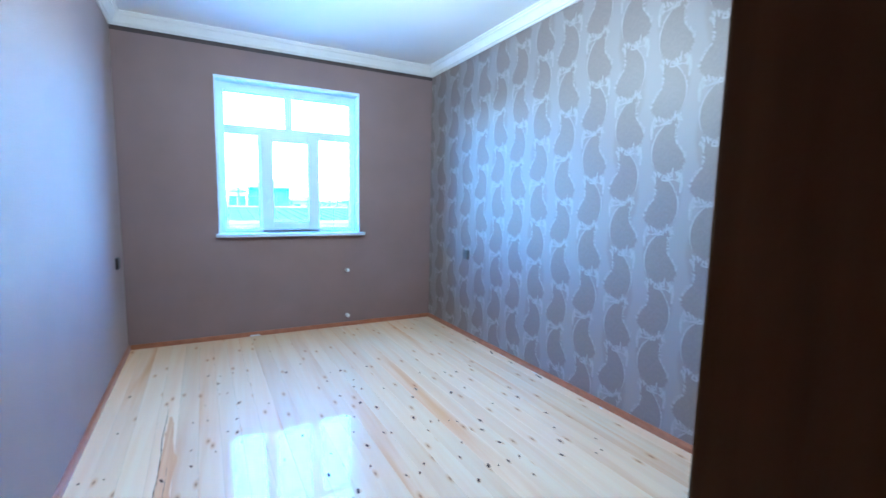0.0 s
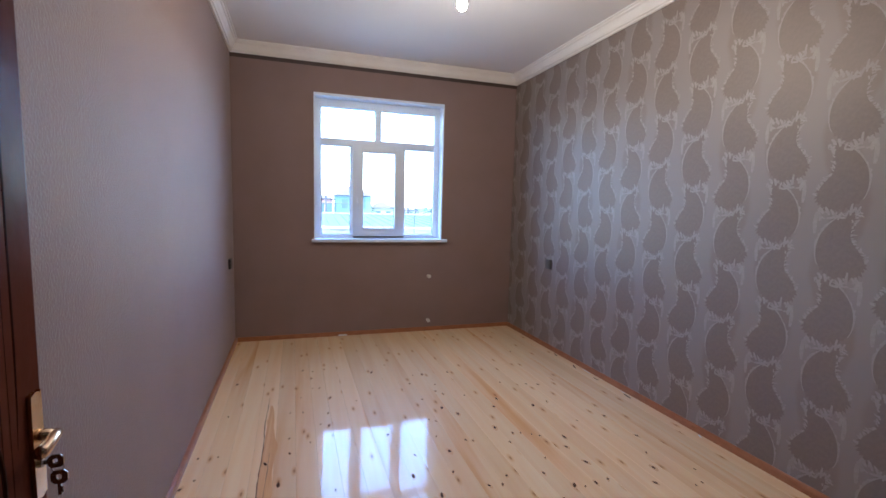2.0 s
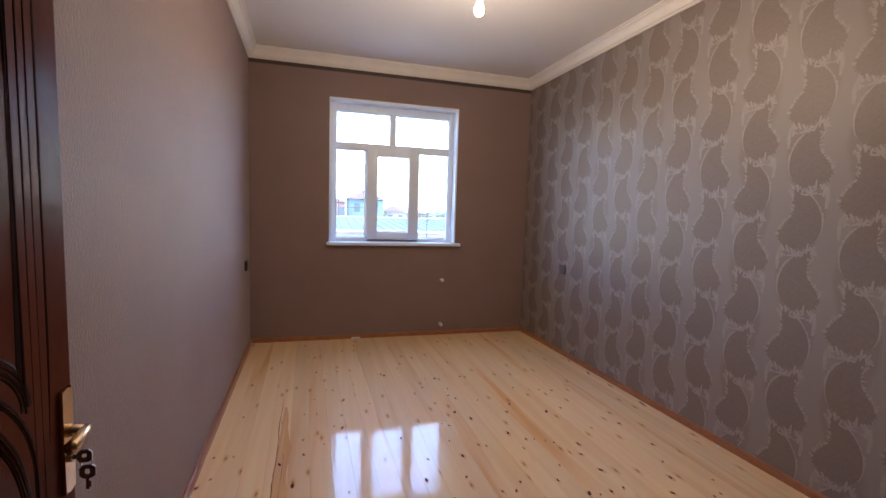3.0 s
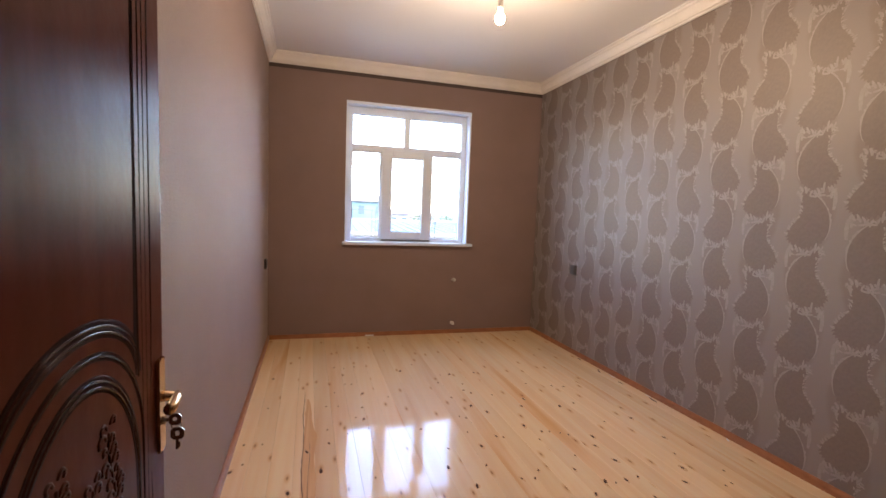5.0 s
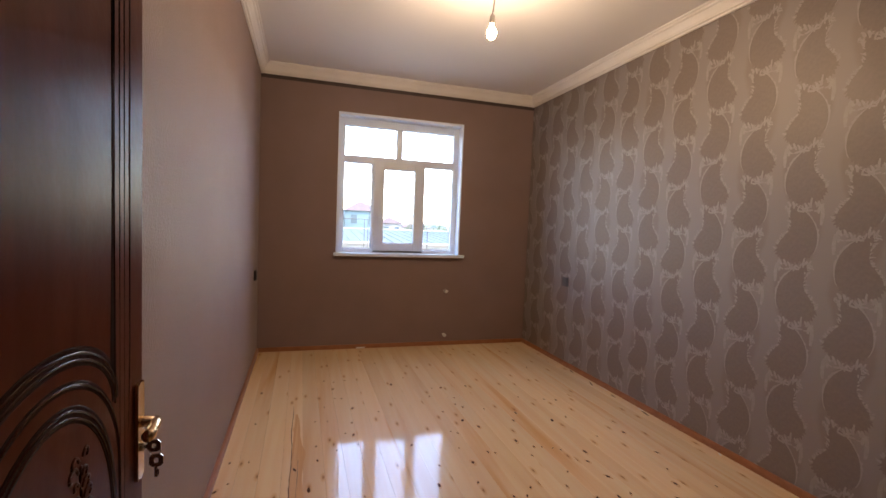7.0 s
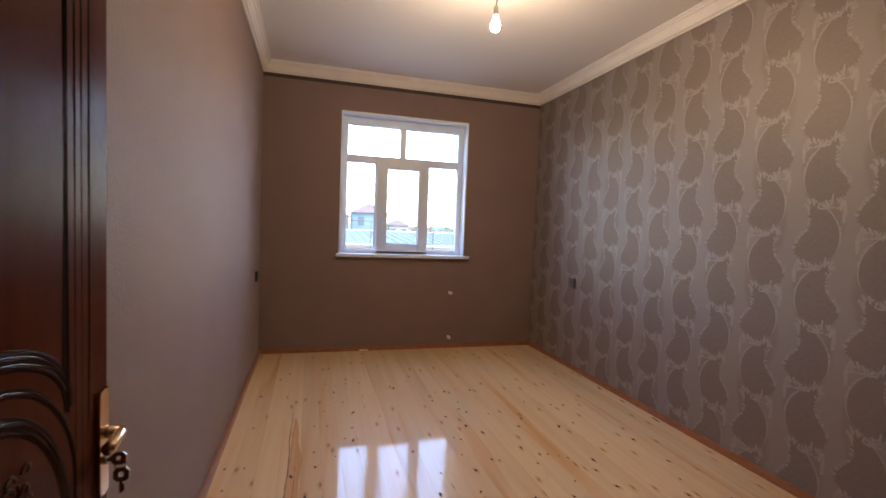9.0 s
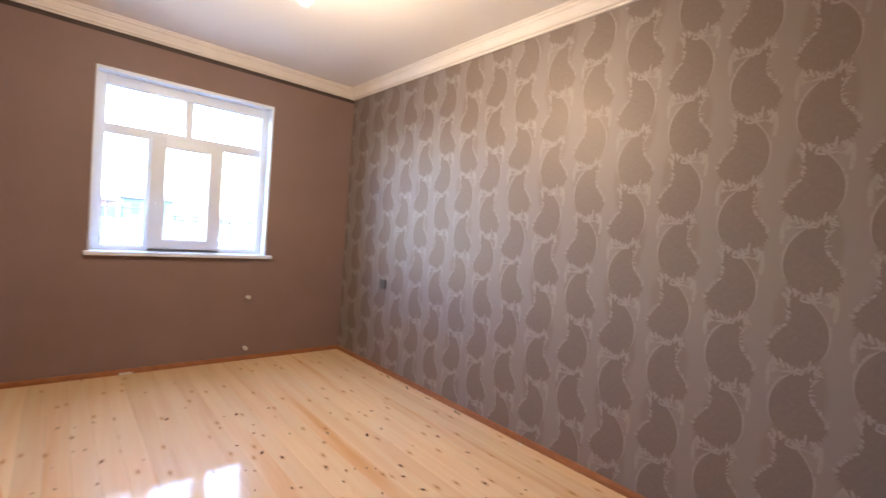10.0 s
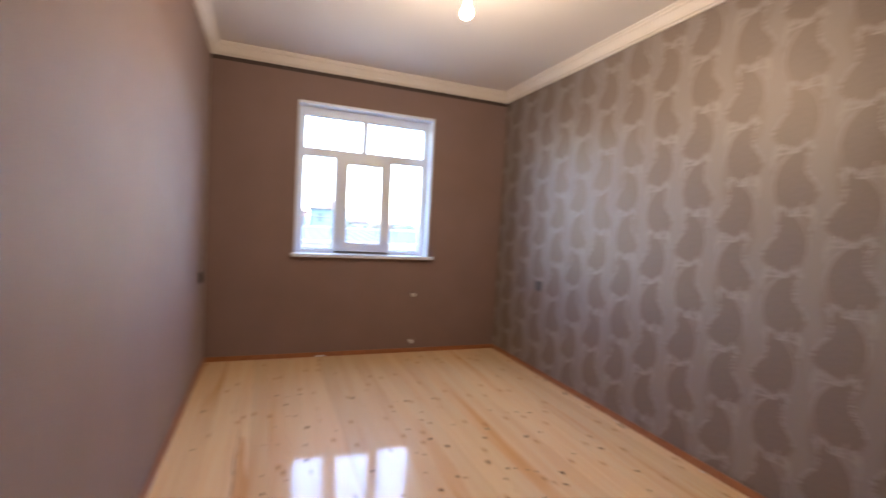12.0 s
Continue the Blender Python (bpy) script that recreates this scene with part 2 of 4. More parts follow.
def add_tube(bm, points, radius, sides=8, closed=False):
    """A round bar along a line of points; radius may be a number or one for each point."""
    pts = [Vector(p) for p in points]
    n = len(pts)
    rings = []
    for i, p in enumerate(pts):
        a = pts[(i - 1) % n] if closed or i else p
        b = pts[(i + 1) % n] if closed or i < n - 1 else p
        d = (b - a).normalized()
        q = d.to_track_quat("Z", "Y")
        r = radius[i] if isinstance(radius, (list, tuple)) else radius
        rings.append([bm.verts.new(p + q @ Vector((r * math.cos(2 * math.pi * k / sides), r * math.sin(2 * math.pi * k / sides), 0))) for k in range(sides)])
    for i in range(n if closed else n - 1):
        a, b = rings[i], rings[(i + 1) % n]
        for k in range(sides):
            bm.faces.new((a[k], a[(k + 1) % sides], b[(k + 1) % sides], b[k]))
    if not closed:
        bm.faces.new(rings[0])
        bm.faces.new(rings[-1])
    return bm


def add_lathe(bm, profile, centre, axis="Z", sides=24):
    """A turned body: (radius, height) pairs round an axis through centre."""
    turn = {"Z": Matrix.Identity(3), "X": Euler((0, math.pi / 2, 0)).to_matrix(), "Y": Euler((math.pi / 2, 0, 0)).to_matrix()}[axis]
    rings = []
    for r, h in profile:
        rings.append([bm.verts.new(Vector(centre) + turn @ Vector((r * math.cos(2 * math.pi * k / sides), r * math.sin(2 * math.pi * k / sides), h))) for k in range(sides)])
    for a, b in zip(rings, rings[1:]):
        for k in range(sides):
            bm.faces.new((a[k], a[(k + 1) % sides], b[(k + 1) % sides], b[k]))
    bm.faces.new(rings[0])
    bm.faces.new(rings[-1])
    return bm


def smooth_loop(points, steps=5):
    """Catmull-Rom round a closed line of (u, v) points."""
    out, n = [], len(points)
    for i in range(n):
        p0, p1, p2, p3 = (points[(i + k) % n] for k in (-1, 0, 1, 2))
        for s in range(steps):
            t = s / steps
            out.append(tuple(0.5 * (2 * b + (c - a) * t + (2 * a - 5 * b + 4 * c - d) * t * t + (3 * b - a - 3 * c + d) * t ** 3) for a, b, c, d in zip(p0, p1, p2, p3)))
    return out


def add_plate(bm, loop, to3d, depth):
    """A flat plate with the outline loop of (u, v), raised by depth; to3d places (u, v, w)."""
    top = [bm.verts.new(to3d(u, v, depth)) for u, v in loop]
    low = [bm.verts.new(to3d(u, v, 0.0)) for u, v in loop]
    bm.faces.new(top)
    for i in range(len(loop)):
        j = (i + 1) % len(loop)
        bm.faces.new((top[i], top[j], low[j], low[i]))
    return bm


def structure(ob, label, category):
    return tagged(ob, label, category, kind="structure")


def empty(name, at=(0, 0, 0)):
    ob = new(name)
    ob.location = at
    ob.empty_display_size = 0.1
    return ob


# ---- the room's shell ----
structure(part("subfloor", box(-T, -L - T, -0.12, W + T, T, -0.022), M_SUB, skew=True), "dark timber bed under the floor boards", "floor base")
wall_left = structure(part("wall_left", box(-T, -L - T, -0.1, 0, T, H + 0.1), M_TAUPE, skew=True), "taupe textured wallpaper on a plain wall", "wall")

bm = bmesh.new()
add_box(bm, -0.05, 0, -0.1, WX0, T, H + 0.1)
add_box(bm, WX1, 0, -0.1, W + 0.05, T, H + 0.1)
add_box(bm, WX0, 0, -0.1, WX1, T, WZ0)
add_box(bm, WX0, 0, WZ1, WX1, T, H + 0.1)
wall_window = structure(part("wall_window", bm, M_TAUPE), "taupe wallpapered wall with a deep window opening", "wall")

wall_right = structure(part("wall_right", box(W, -L - T, -0.1, W + T, T, H + 0.1), M_SILVER, skew=True), "silver wallpaper with large taupe paisley print", "wall")

bm = bmesh.new()
add_box(bm, 0, -L - T, -0.1, DX0 - 0.03, -L, H + 0.1)
add_box(bm, DX1 + 0.03, -L - T, -0.1, W, -L, H + 0.1)
add_box(bm, DX0 - 0.03, -L - T, DH + 0.03, DX1 + 0.03, -L, H + 0.1)
wall_door = structure(part("wall_door", bm, M_TAUPE, skew=True), "taupe wallpapered wall with the room's doorway", "wall")

structure(part("ceiling", box(-T, -L - T, H, W + T, T, H + 0.15), M_CEIL, skew=True), "flat white painted ceiling", "ceiling")


def cornice():
    """A stepped white plaster cornice round the room, mitred at its corners."""
    s = H - CB
    prof = [(0, 0), (0.014, 0), (0.018, 0.012), (0.030, 0.016), (0.034, 0.030), (0.046, 0.050), (0.055, 0.072), (0.066, 0.078), (0.070, 0.092), (0.080, 0.094), (0.082, s), (0, s)]
    bm = bmesh.new()
    rings = []
    for cx, cy, sx, sy in ((0, -L, 1, 1), (W, -L, -1, 1), (W, 0, -1, -1), (0, 0, 1, -1)):
        rings.append([bm.verts.new((cx + sx * d, cy + sy * d, CB + h - (0.0005 if h == s else 0))) for d, h in prof])
    for i in range(4):
        a, b = rings[i], rings[(i + 1) % 4]
        for k in range(len(prof)):
            j = (k + 1) % len(prof)
            bm.faces.new((a[k], a[j], b[j], b[k]))
    return part("cornice", bm, M_CORN, skew=True)


structure(cornice(), "stepped white plaster cornice along the ceiling", "cornice")

# a thin dark strip stands in for the shade under the window wall's cornice
structure(part("trim_cornice_shade", box(0.002, -0.003, CB - 0.036, W - 0.002, 0.002, CB + 0.001), M_CORNICE_SHADE, skew=True), "thin dark brown strip for the shade under the cornice", "trim")

SK_H, SK_D = 0.042, 0.02


def skirting(name, x0, y0, x1, y1, nx, ny):
    """A stained board with a rounded top edge, from (x0, y0) to (x1, y1); (nx, ny) points into the room."""
    prof = [(0, 0), (SK_D, 0), (SK_D, SK_H * 0.6), (SK_D * 0.75, SK_H * 0.86), (SK_D * 0.35, SK_H), (0, SK_H)]
    bm = bmesh.new()
    ends = [[bm.verts.new((x + nx * d, y + ny * d, h)) for d, h in prof] for x, y in ((x0, y0), (x1, y1))]
    for k in range(len(prof)):
        j = (k + 1) % len(prof)
        bm.faces.new((ends[0][k], ends[0][j], ends[1][j], ends[1][k]))
    bm.faces.new(ends[0])
    bm.faces.new(ends[1])
    return structure(part(name, bm, M_SKIRT, skew=True), "orange-brown stained wooden skirting board", "skirting")


skirting("baseboard_left", 0, -L, 0, 0, 1, 0)
skirting("baseboard_right", W, -L, W, 0, -1, 0)
skirting("baseboard_window", SK_D, 0, W - SK_D, 0, 0, -1)
skirting("baseboard_door", DX1 + 0.12, -L, W - SK_D, -L, 0, 1)

# ---- window ----
window = structure(empty("window_1", ((WX0 + WX1) / 2, 0.17, WZ0)), "white plastic window with a closed sash and two top lights", "window")


def wpart(name, bm, material, parent=None, label=""):
    ob = part(name, bm, material, None, label)
    p = parent or window
    ob.parent = p
    ob.matrix_parent_inverse = Matrix.Translation(-window.location) if p is window else Matrix.Identity(4)
    return ob


FY0, FY1 = 0.12, 0.19             # the frame's depth in the opening
bm = bmesh.new()
F = 0.066
add_box(bm, WX0, FY0, WZ0, WX0 + F, FY1, WZ1, 0.006)
add_box(bm, WX1 - F, FY0, WZ0, WX1, FY1, WZ1, 0.006)
add_box(bm, WX0 + F, FY0 + 0.002, WZ1 - F - 0.02, WX1 - F, FY1, WZ1, 0.006)
add_box(bm, WX0 + F, FY0 + 0.002, WZ0, WX1 - F, FY1, WZ0 + 0.045, 0.006)
wpart("window_frame", bm, M_PVC)
TR0, TR1 = 2.012, 2.086              # transom
MX0, MX1 = 1.395, 1.457             # upper mullion
SX0, SX1 = 1.15, 1.722             # sash
wpart("transom", box(WX0 + F, FY0 + 0.004, TR0, WX1 - F, FY1, TR1, bevel=0.006), M_PVC)
wpart("mullion", box(MX0, FY0 + 0.006, TR1, MX1, FY1, WZ1 - F - 0.02, bevel=0.005), M_PVC)
wpart("mullion", box(SX0 - 0.02, FY0 + 0.008, WZ0 + 0.045, SX0 + 0.03, FY1, TR0, bevel=0.005), M_PVC)
wpart("mullion", box(SX1 - 0.03, FY0 + 0.008, WZ0 + 0.045, SX1 - 0.002, FY1, TR0, bevel=0.005), M_PVC)
SZ0, SZ1, SF = WZ0 + 0.03, TR0 + 0.03, 0.082
SS = 0.114                        # the sash stiles are wider than its rails
bm = bmesh.new()
add_box(bm, SX0, FY0 - 0.018, SZ0, SX0 + SS, FY0 + 0.05, SZ1, 0.006)
add_box(bm, SX1 - SS, FY0 - 0.018, SZ0, SX1, FY0 + 0.05, SZ1, 0.006)
add_box(bm, SX0 + SS, FY0 - 0.016, SZ0, SX1 - SS, FY0 + 0.05, SZ0 + SF, 0.006)
add_box(bm, SX0 + SS, FY0 - 0.016, SZ1 - SF, SX1 - SS, FY0 + 0.05, SZ1, 0.006)
sash = wpart("sash", bm, M_PVC)
bm = bmesh.new()
hx, hz = SX0 + 0.060, 1.45
add_box(bm, hx - 0.013, FY0 - 0.03, hz - 0.035, hx + 0.013, FY0 - 0.016, hz + 0.035, 0.004)
add_tube(bm, [(hx, FY0 - 0.02, hz), (hx, FY0 - 0.055, hz), (hx, FY0 - 0.062, hz - 0.02), (hx, FY0 - 0.062, hz - 0.12)], 0.009, 10)
wpart("handle", bm, M_PVC, sash, "white window handle")
wpart("hinge", add_lathe(bmesh.new(), [(0.008, 0), (0.008, 0.09)], (SX1 - 0.009, FY0 - 0.019, 1.9)), M_PVC, sash)
wpart("hinge", add_lathe(bmesh.new(), [(0.008, 0), (0.008, 0.09)], (SX1 - 0.009, FY0 - 0.019, 1.15)), M_PVC, sash)


def pane(x0, z0, x1, z1, y, parent=None):
    ob = wpart("pane", box(x0, y, z0, x1, y + 0.004, z1), M_GLASS, parent)
    ob.visible_shadow = False
    g = 0.006
    bm = bmesh.new()
    for b in ((x0, z0, x0 + g, z1), (x1 - g, z0, x1, z1), (x0 + g, z0, x1 - g, z0 + g), (x0 + g, z1 - g, x1 - g, z1)):
        add_box(bm, b[0], y - 0.004, b[1], b[2], y - 0.0005, b[3])
    wpart("gasket", bm, M_GREYPVC, parent)


ZT = WZ1 - F - 0.02
pane(WX0 + F, TR1, MX0, ZT, 0.165)
pane(MX1, TR1, WX1 - F, ZT, 0.165)
pane(WX0 + F, WZ0 + 0.045, SX0 - 0.02, TR0, 0.165)
pane(SX1 - 0.002, WZ0 + 0.045, WX1 - F, TR0, 0.165)
pane(SX0 + SS, SZ0 + SF, SX1 - SS, SZ1 - SF, 0.145, sash)
# white lining of the opening and the bead round its edge
bm = bmesh.new()
B, P = 0.026, 0.006
add_box(bm, WX0 - B + 0.018, -P, WZ0, WX0 + 0.008, FY0, WZ1 + 0.018)
add_box(bm, WX1 - 0.008, -P, WZ0, WX1 + B - 0.018, FY0, WZ1 + 0.018)
add_box(bm, WX0 + 0.008, -P + 0.001, WZ1 - 0.008, WX1 - 0.008, FY0, WZ1 + 0.018)
wpart("lining", bm, M_PVC)
wpart("window_sill", box(WX0 - 0.03, -0.055, WZ0 - 0.028, WX1 + 0.06, FY0 + 0.01, WZ0 + 0.004, bevel=0.006), M_PVC)
wpart("drip_strip", box(SX0 + 0.01, FY0 - 0.024, WZ0 + 0.012, SX1 - 0.01, FY0 - 0.004, WZ0 + 0.026), M_GREYPVC)

# ---- doorway ----
frame_ob = structure(empty("door_frame", (DX0, -L, 0)), "dark brown wooden door lining with casings", "door frame")


def under(parent, name, bm, material, label="", smooth=False):
    ob = part(name, bm, material, None, label, smooth, skew=True)
    top = parent
    while top.parent is not None:
        top = top.parent
    ob.parent = parent
    ob.matrix_parent_inverse = Matrix.Translation(-top.location) if parent is top else Matrix.Identity(4)
    return ob


y0, y1 = -L - T - 0.012, -L + 0.003
for name, x0, x1, sx in (("jamb", DX0 - 0.03, DX0, 1), ("jamb", DX1, DX1 + 0.03, -1)):
    under(frame_ob, name, box(x0, y0, 0, x1, y1, DH + 0.03, bevel=0.003), M_JAMB)
under(frame_ob, "head", box(DX0, y0, DH, DX1, y1, DH + 0.03, bevel=0.003), M_DOOR)
under(frame_ob, "door_stop", box(DX0, -L - 0.19, 0, DX0 + 0.014, -L - 0.065, DH, bevel=0.003), M_DOOR)
under(frame_ob, "door_stop", box(DX1 - 0.002, -L - 0.19, 0, DX1, -L - 0.065, DH), M_JAMB)
for yy in (y0 - 0.014,):
    under(frame_ob, "casing", box(DX1 + 0.006, yy, 0, DX1 + 0.095, yy + 0.014, DH + 0.095, bevel=0.004), M_DOOR)
    under(frame_ob, "casing", box(DX0 - 0.095, yy, 0, DX0 - 0.006, yy + 0.014, DH + 0.095, bevel=0.004), M_DOOR)
    under(frame_ob, "casing", box(DX0 - 0.006, yy, DH + 0.006, DX1 + 0.006, yy + 0.014, DH + 0.095, bevel=0.004), M_DOOR)

# ---- door leaf, swung open along the left wall ----
LX0, LX1, LY0, LY1 = 0.056, 0.098, -4.39, -3.596
door = structure(empty("door_1", (LX1, LY0, 0)), "open dark brown wooden door with carved arched panel", "door")
under(door, "leaf", box(LX0, LY0, 0.008, LX1, LY1, 2.05, bevel=0.003), M_DOOR)
PC, PW = -3.94, 0.196             # panel centre and half width


def relief(name, lines, radius, material, parent=door, flat=0.45):
    """Rounded mouldings lying on the leaf's face along lines of (y, z)."""
    bm = bmesh.new()
    for line in lines:
        add_tube(bm, [(0, y, z) for y, z in line], radius, 8)
    for v in bm.verts:
        v.co.x = LX1 + v.co.x * flat
    return under(parent, name, bm, material, smooth=True)


def arch(half, top, low, rise, n=28):
    """A half ellipse over the panel, its ends led straight down to low."""
    pts = [(PC + half, low)] + [(PC + half * math.cos(math.pi * k / n), top - rise + rise * math.sin(math.pi * k / n)) for k in range(n + 1)] + [(PC - half, low)]
    return pts


def moulding(name, line, width, ridges=2):
    """A flat dark band painting a hollow's shade along a line, with thin polished rolls close together in it."""
    relief(name, [line], width, M_HOLLOW_SHADE, flat=0.03)
    for k in range(ridges):
        off = (k - (ridges - 1) / 2) * 0.010
        relief(name, [[(y + off * (0.35 if y > PC else -0.35), z - abs(off) * 0.2 + off) for y, z in line]], 0.0028, M_RIDGE, flat=0.7)


upper = [(PC + PW, 1.06), (PC + PW, 1.95), (PC - PW, 1.95), (PC - PW, 1.06)]
# panel grooves drawn as slightly raised dark lines, their shade in the colour
relief("panel_moulding", [upper], 0.013, M_GROOVE_SHADE, flat=0.06)
relief("panel_moulding", [[(y * 1.0 + (0.006 if y > PC else -0.006), z) for y, z in upper]], 0.004, M_GROOVE_SHADE, flat=0.7)
relief("panel_moulding", [[(PC + PW + 0.030, 0.14), (PC + PW + 0.030, 1.985), (PC - PW - 0.030, 1.985), (PC - PW - 0.030, 0.14)]], 0.0042, M_GROOVE_SHADE, flat=0.3)
off = 0.052
relief("panel_moulding", [[(PC + PW + off, 0.12), (PC + PW + off, 2.01), (PC - PW - off, 2.01), (PC - PW - off, 0.12)]], 0.0034, M_GROOVE_SHADE, flat=0.3)
# the outermost groove tapers out behind the lock
off = 0.078
taper = [0.0006, 0.0022, 0.0034, 0.0034]
relief("panel_moulding", [[(PC + PW + off - 0.008, 0.935), (PC + PW + off - 0.003, 1.01), (PC + PW + off, 1.12), (PC + PW + off, 2.035)]], taper, M_GROOVE_SHADE, flat=0.3)
relief("panel_moulding", [[(PC + PW + off - 0.008, 0.795), (PC + PW + off - 0.003, 0.72), (PC + PW + off, 0.62), (PC + PW + off, 0.12)]], taper, M_GROOVE_SHADE, flat=0.3)
moulding("arch_moulding", arch(0.206, 1.158, 1.05, 0.13)[1:-1], 0.015, 2)
moulding("arch_moulding", arch(0.225, 1.117, 0.2, 0.225), 0.007, 1)
moulding("arch_moulding", arch(0.200, 1.076, 0.24, 0.25), 0.013, 2)


def scroll(y, z, size, turn, side, n=22):
    pts = []
    for k in range(n):
        a = turn + side * k * 0.33
        r = size * (1 - k / n) ** 0.8
        pts.append((y + r * math.cos(a), z + r * math.sin(a)))
    return pts


carve = []
rc = random.Random(5)
# leafy sprays in the arched panel: a stem with small curls to both sides
for base, low, count, bend in ((0.085, 0.80, 10, 0.012), (-0.085, 0.80, 10, -0.012), (0.0, 0.66, 14, 0.02)):
    stem = [(PC + base + bend * math.sin(k * 0.6), low + k * 0.0195) for k in range(count)]
    carve.append(stem)
    for k, (y, z) in enumerate(stem[1:]):
        for d in (1, -1):
            size = rc.uniform(0.010, 0.019)
            carve.append(scroll(y + d * (size + 0.006), z + rc.uniform(0, 0.012), size, math.pi if d > 0 else 0.0, -d, 14))
relief("carving", carve, 0.0030, M_CARVE, flat=0.8)

# brass lever plate, lever, cylinder, keys
HY = LY1 - 0.032
loop = smooth_loop([(-0.017, -0.086), (-0.012, -0.098), (0, -0.103), (0.012, -0.098), (0.017, -0.086), (0.017, 0.086), (0.012, 0.098), (0, 0.103), (-0.012, 0.098), (-0.017, 0.086)], 3)
plate = under(door, "lock_plate", add_plate(bmesh.new(), loop, lambda u, v, w: (LX1 + 0.0005 + w, HY + u, 0.917 + v), 0.008), M_BRASS, "brass lock plate")
bm = bmesh.new()
add_lathe(bm, [(0.013, 0.006), (0.012, 0.014), (0.008, 0.038)], (LX1, HY, 0.936), "X", 16)
add_tube(bm, [(LX1 + 0.034, HY + 0.006, 0.936), (LX1 + 0.038, HY - 0.012, 0.937), (LX1 + 0.040, HY - 0.038, 0.935), (LX1 + 0.039, HY - 0.054, 0.931), (LX1 + 0.038, HY - 0.064, 0.932)], [0.0085, 0.0100, 0.0110, 0.0120, 0.0115], 12)
under(plate, "lever", bm, M_BRASS, "brass lever handle", smooth=True)
KZ = 0.882


def key_bow(bm, x, z, half):
    """The grip of a key: a flat plate with cut corners and a slot through it."""
    outer = [(1, 0.55), (0.55, 1), (-0.55, 1), (-1, 0.55), (-1, -0.55), (-0.55, -1), (0.55, -1), (1, -0.55)]
    rings = []
    for y, scale_u, scale_v in ((-0.0018, 1, 1), (0.0018, 1, 1), (0.0018, 0.30, 0.42), (-0.0018, 0.30, 0.42)):
        rings.append([bm.verts.new((x + half * u * scale_u, HY + y, z + half * v * scale_v)) for u, v in outer])
    for a, b in zip(rings, rings[1:] + rings[:1]):
        for k in range(8):
            bm.faces.new((a[k], a[(k + 1) % 8], b[(k + 1) % 8], b[k]))


under(plate, "lock_cylinder", add_lathe(bmesh.new(), [(0.009, 0.006), (0.009, 0.013), (0.007, 0.015)], (LX1, HY, KZ), "X", 16), M_STEEL)
bm = bmesh.new()
add_box(bm, LX1 + 0.012, HY - 0.0015, KZ - 0.004, LX1 + 0.022, HY + 0.0015, KZ + 0.004)
key_bow(bm, LX1 + 0.032, KZ, 0.0125)
under(plate, "key", bm, M_STEEL, "key in the lock")
bm = bmesh.new()
ring = [(LX1 + 0.034 + 0.010 * math.cos(2 * math.pi * k / 14), HY, KZ - 0.013 + 0.010 * math.sin(2 * math.pi * k / 14)) for k in range(14)]
add_tube(bm, ring, 0.0012, 6, closed=True)
under(plate, "key_ring", bm, M_STEEL)
bm = bmesh.new()
key_bow(bm, LX1 + 0.036, KZ - 0.032, 0.0135)
add_box(bm, LX1 + 0.0325, HY - 0.0015, KZ - 0.068, LX1 + 0.0385, HY + 0.0015, KZ - 0.038)
add_box(bm, LX1 + 0.038, HY - 0.0012, KZ - 0.064, LX1 + 0.0415, HY + 0.0012, KZ - 0.052)
under(plate, "spare_key", bm, M_STEEL, "spare key on the ring")
for hz_ in (0.25, 1.8):
    under(door, "hinge", add_lathe(bmesh.new(), [(0.007, 0), (0.007, 0.1)], (LX1 + 0.002, LY0 - 0.004, hz_), sides=12), M_BRASS)

# ---- bulb on its wires ----
BX, BY, BZ = 1.553, -2.2, 2.52
lamp = tagged(empty("pendant_bulb", (BX, BY, H)), "lit bare bulb hanging on twisted wires from ceiling", "light bulb")


def lpart(name, bm, material, label="", smooth=True):
    ob = part(name, bm, material, None, label, smooth)
    ob.parent = lamp
    ob.matrix_parent_inverse = Matrix.Translation(-lamp.location)
    return ob


bulb = lpart("bulb", add_lathe(bmesh.new(), [(0.004, -0.036), (0.015, -0.033), (0.025, -0.021), (0.029, -0.004), (0.026, 0.012), (0.018, 0.026), (0.014, 0.034), (0.013, 0.042)], (BX, BY, BZ)), M_BULB, "glowing pear-shaped glass bulb")
bulb.visible_shadow = False
lpart("lamp_holder", add_lathe(bmesh.new(), [(0.014, 0.040), (0.017, 0.043), (0.017, 0.070), (0.0155, 0.072), (0.0155, 0.098), (0.007, 0.108)], (BX, BY, BZ)), M_HOLDER, "grey plastic lamp holder")
for ph in (0, math.pi):
    n = 40
    lpart("wire", add_tube(bmesh.new(), [(BX + 0.0035 * math.cos(ph + k * 0.7) + (0.008 * math.sin(k / n * 5)), BY + 0.0035 * math.sin(ph + k * 0.7), BZ + 0.105 + (H - BZ - 0.103) * k / n) for k in range(n + 1)], 0.0022, 6), M_WIRE)
bl = new("bulb_light", bpy.data.lights.new("bulb_light", "POINT"))
bl.data.energy, bl.data.color, bl.data.shadow_soft_size = BULB_W, (1.0, 0.73, 0.50), 0.03
bl.location = (BX, BY, BZ - 0.005)

# ---- sockets, switch, radiator stubs ----


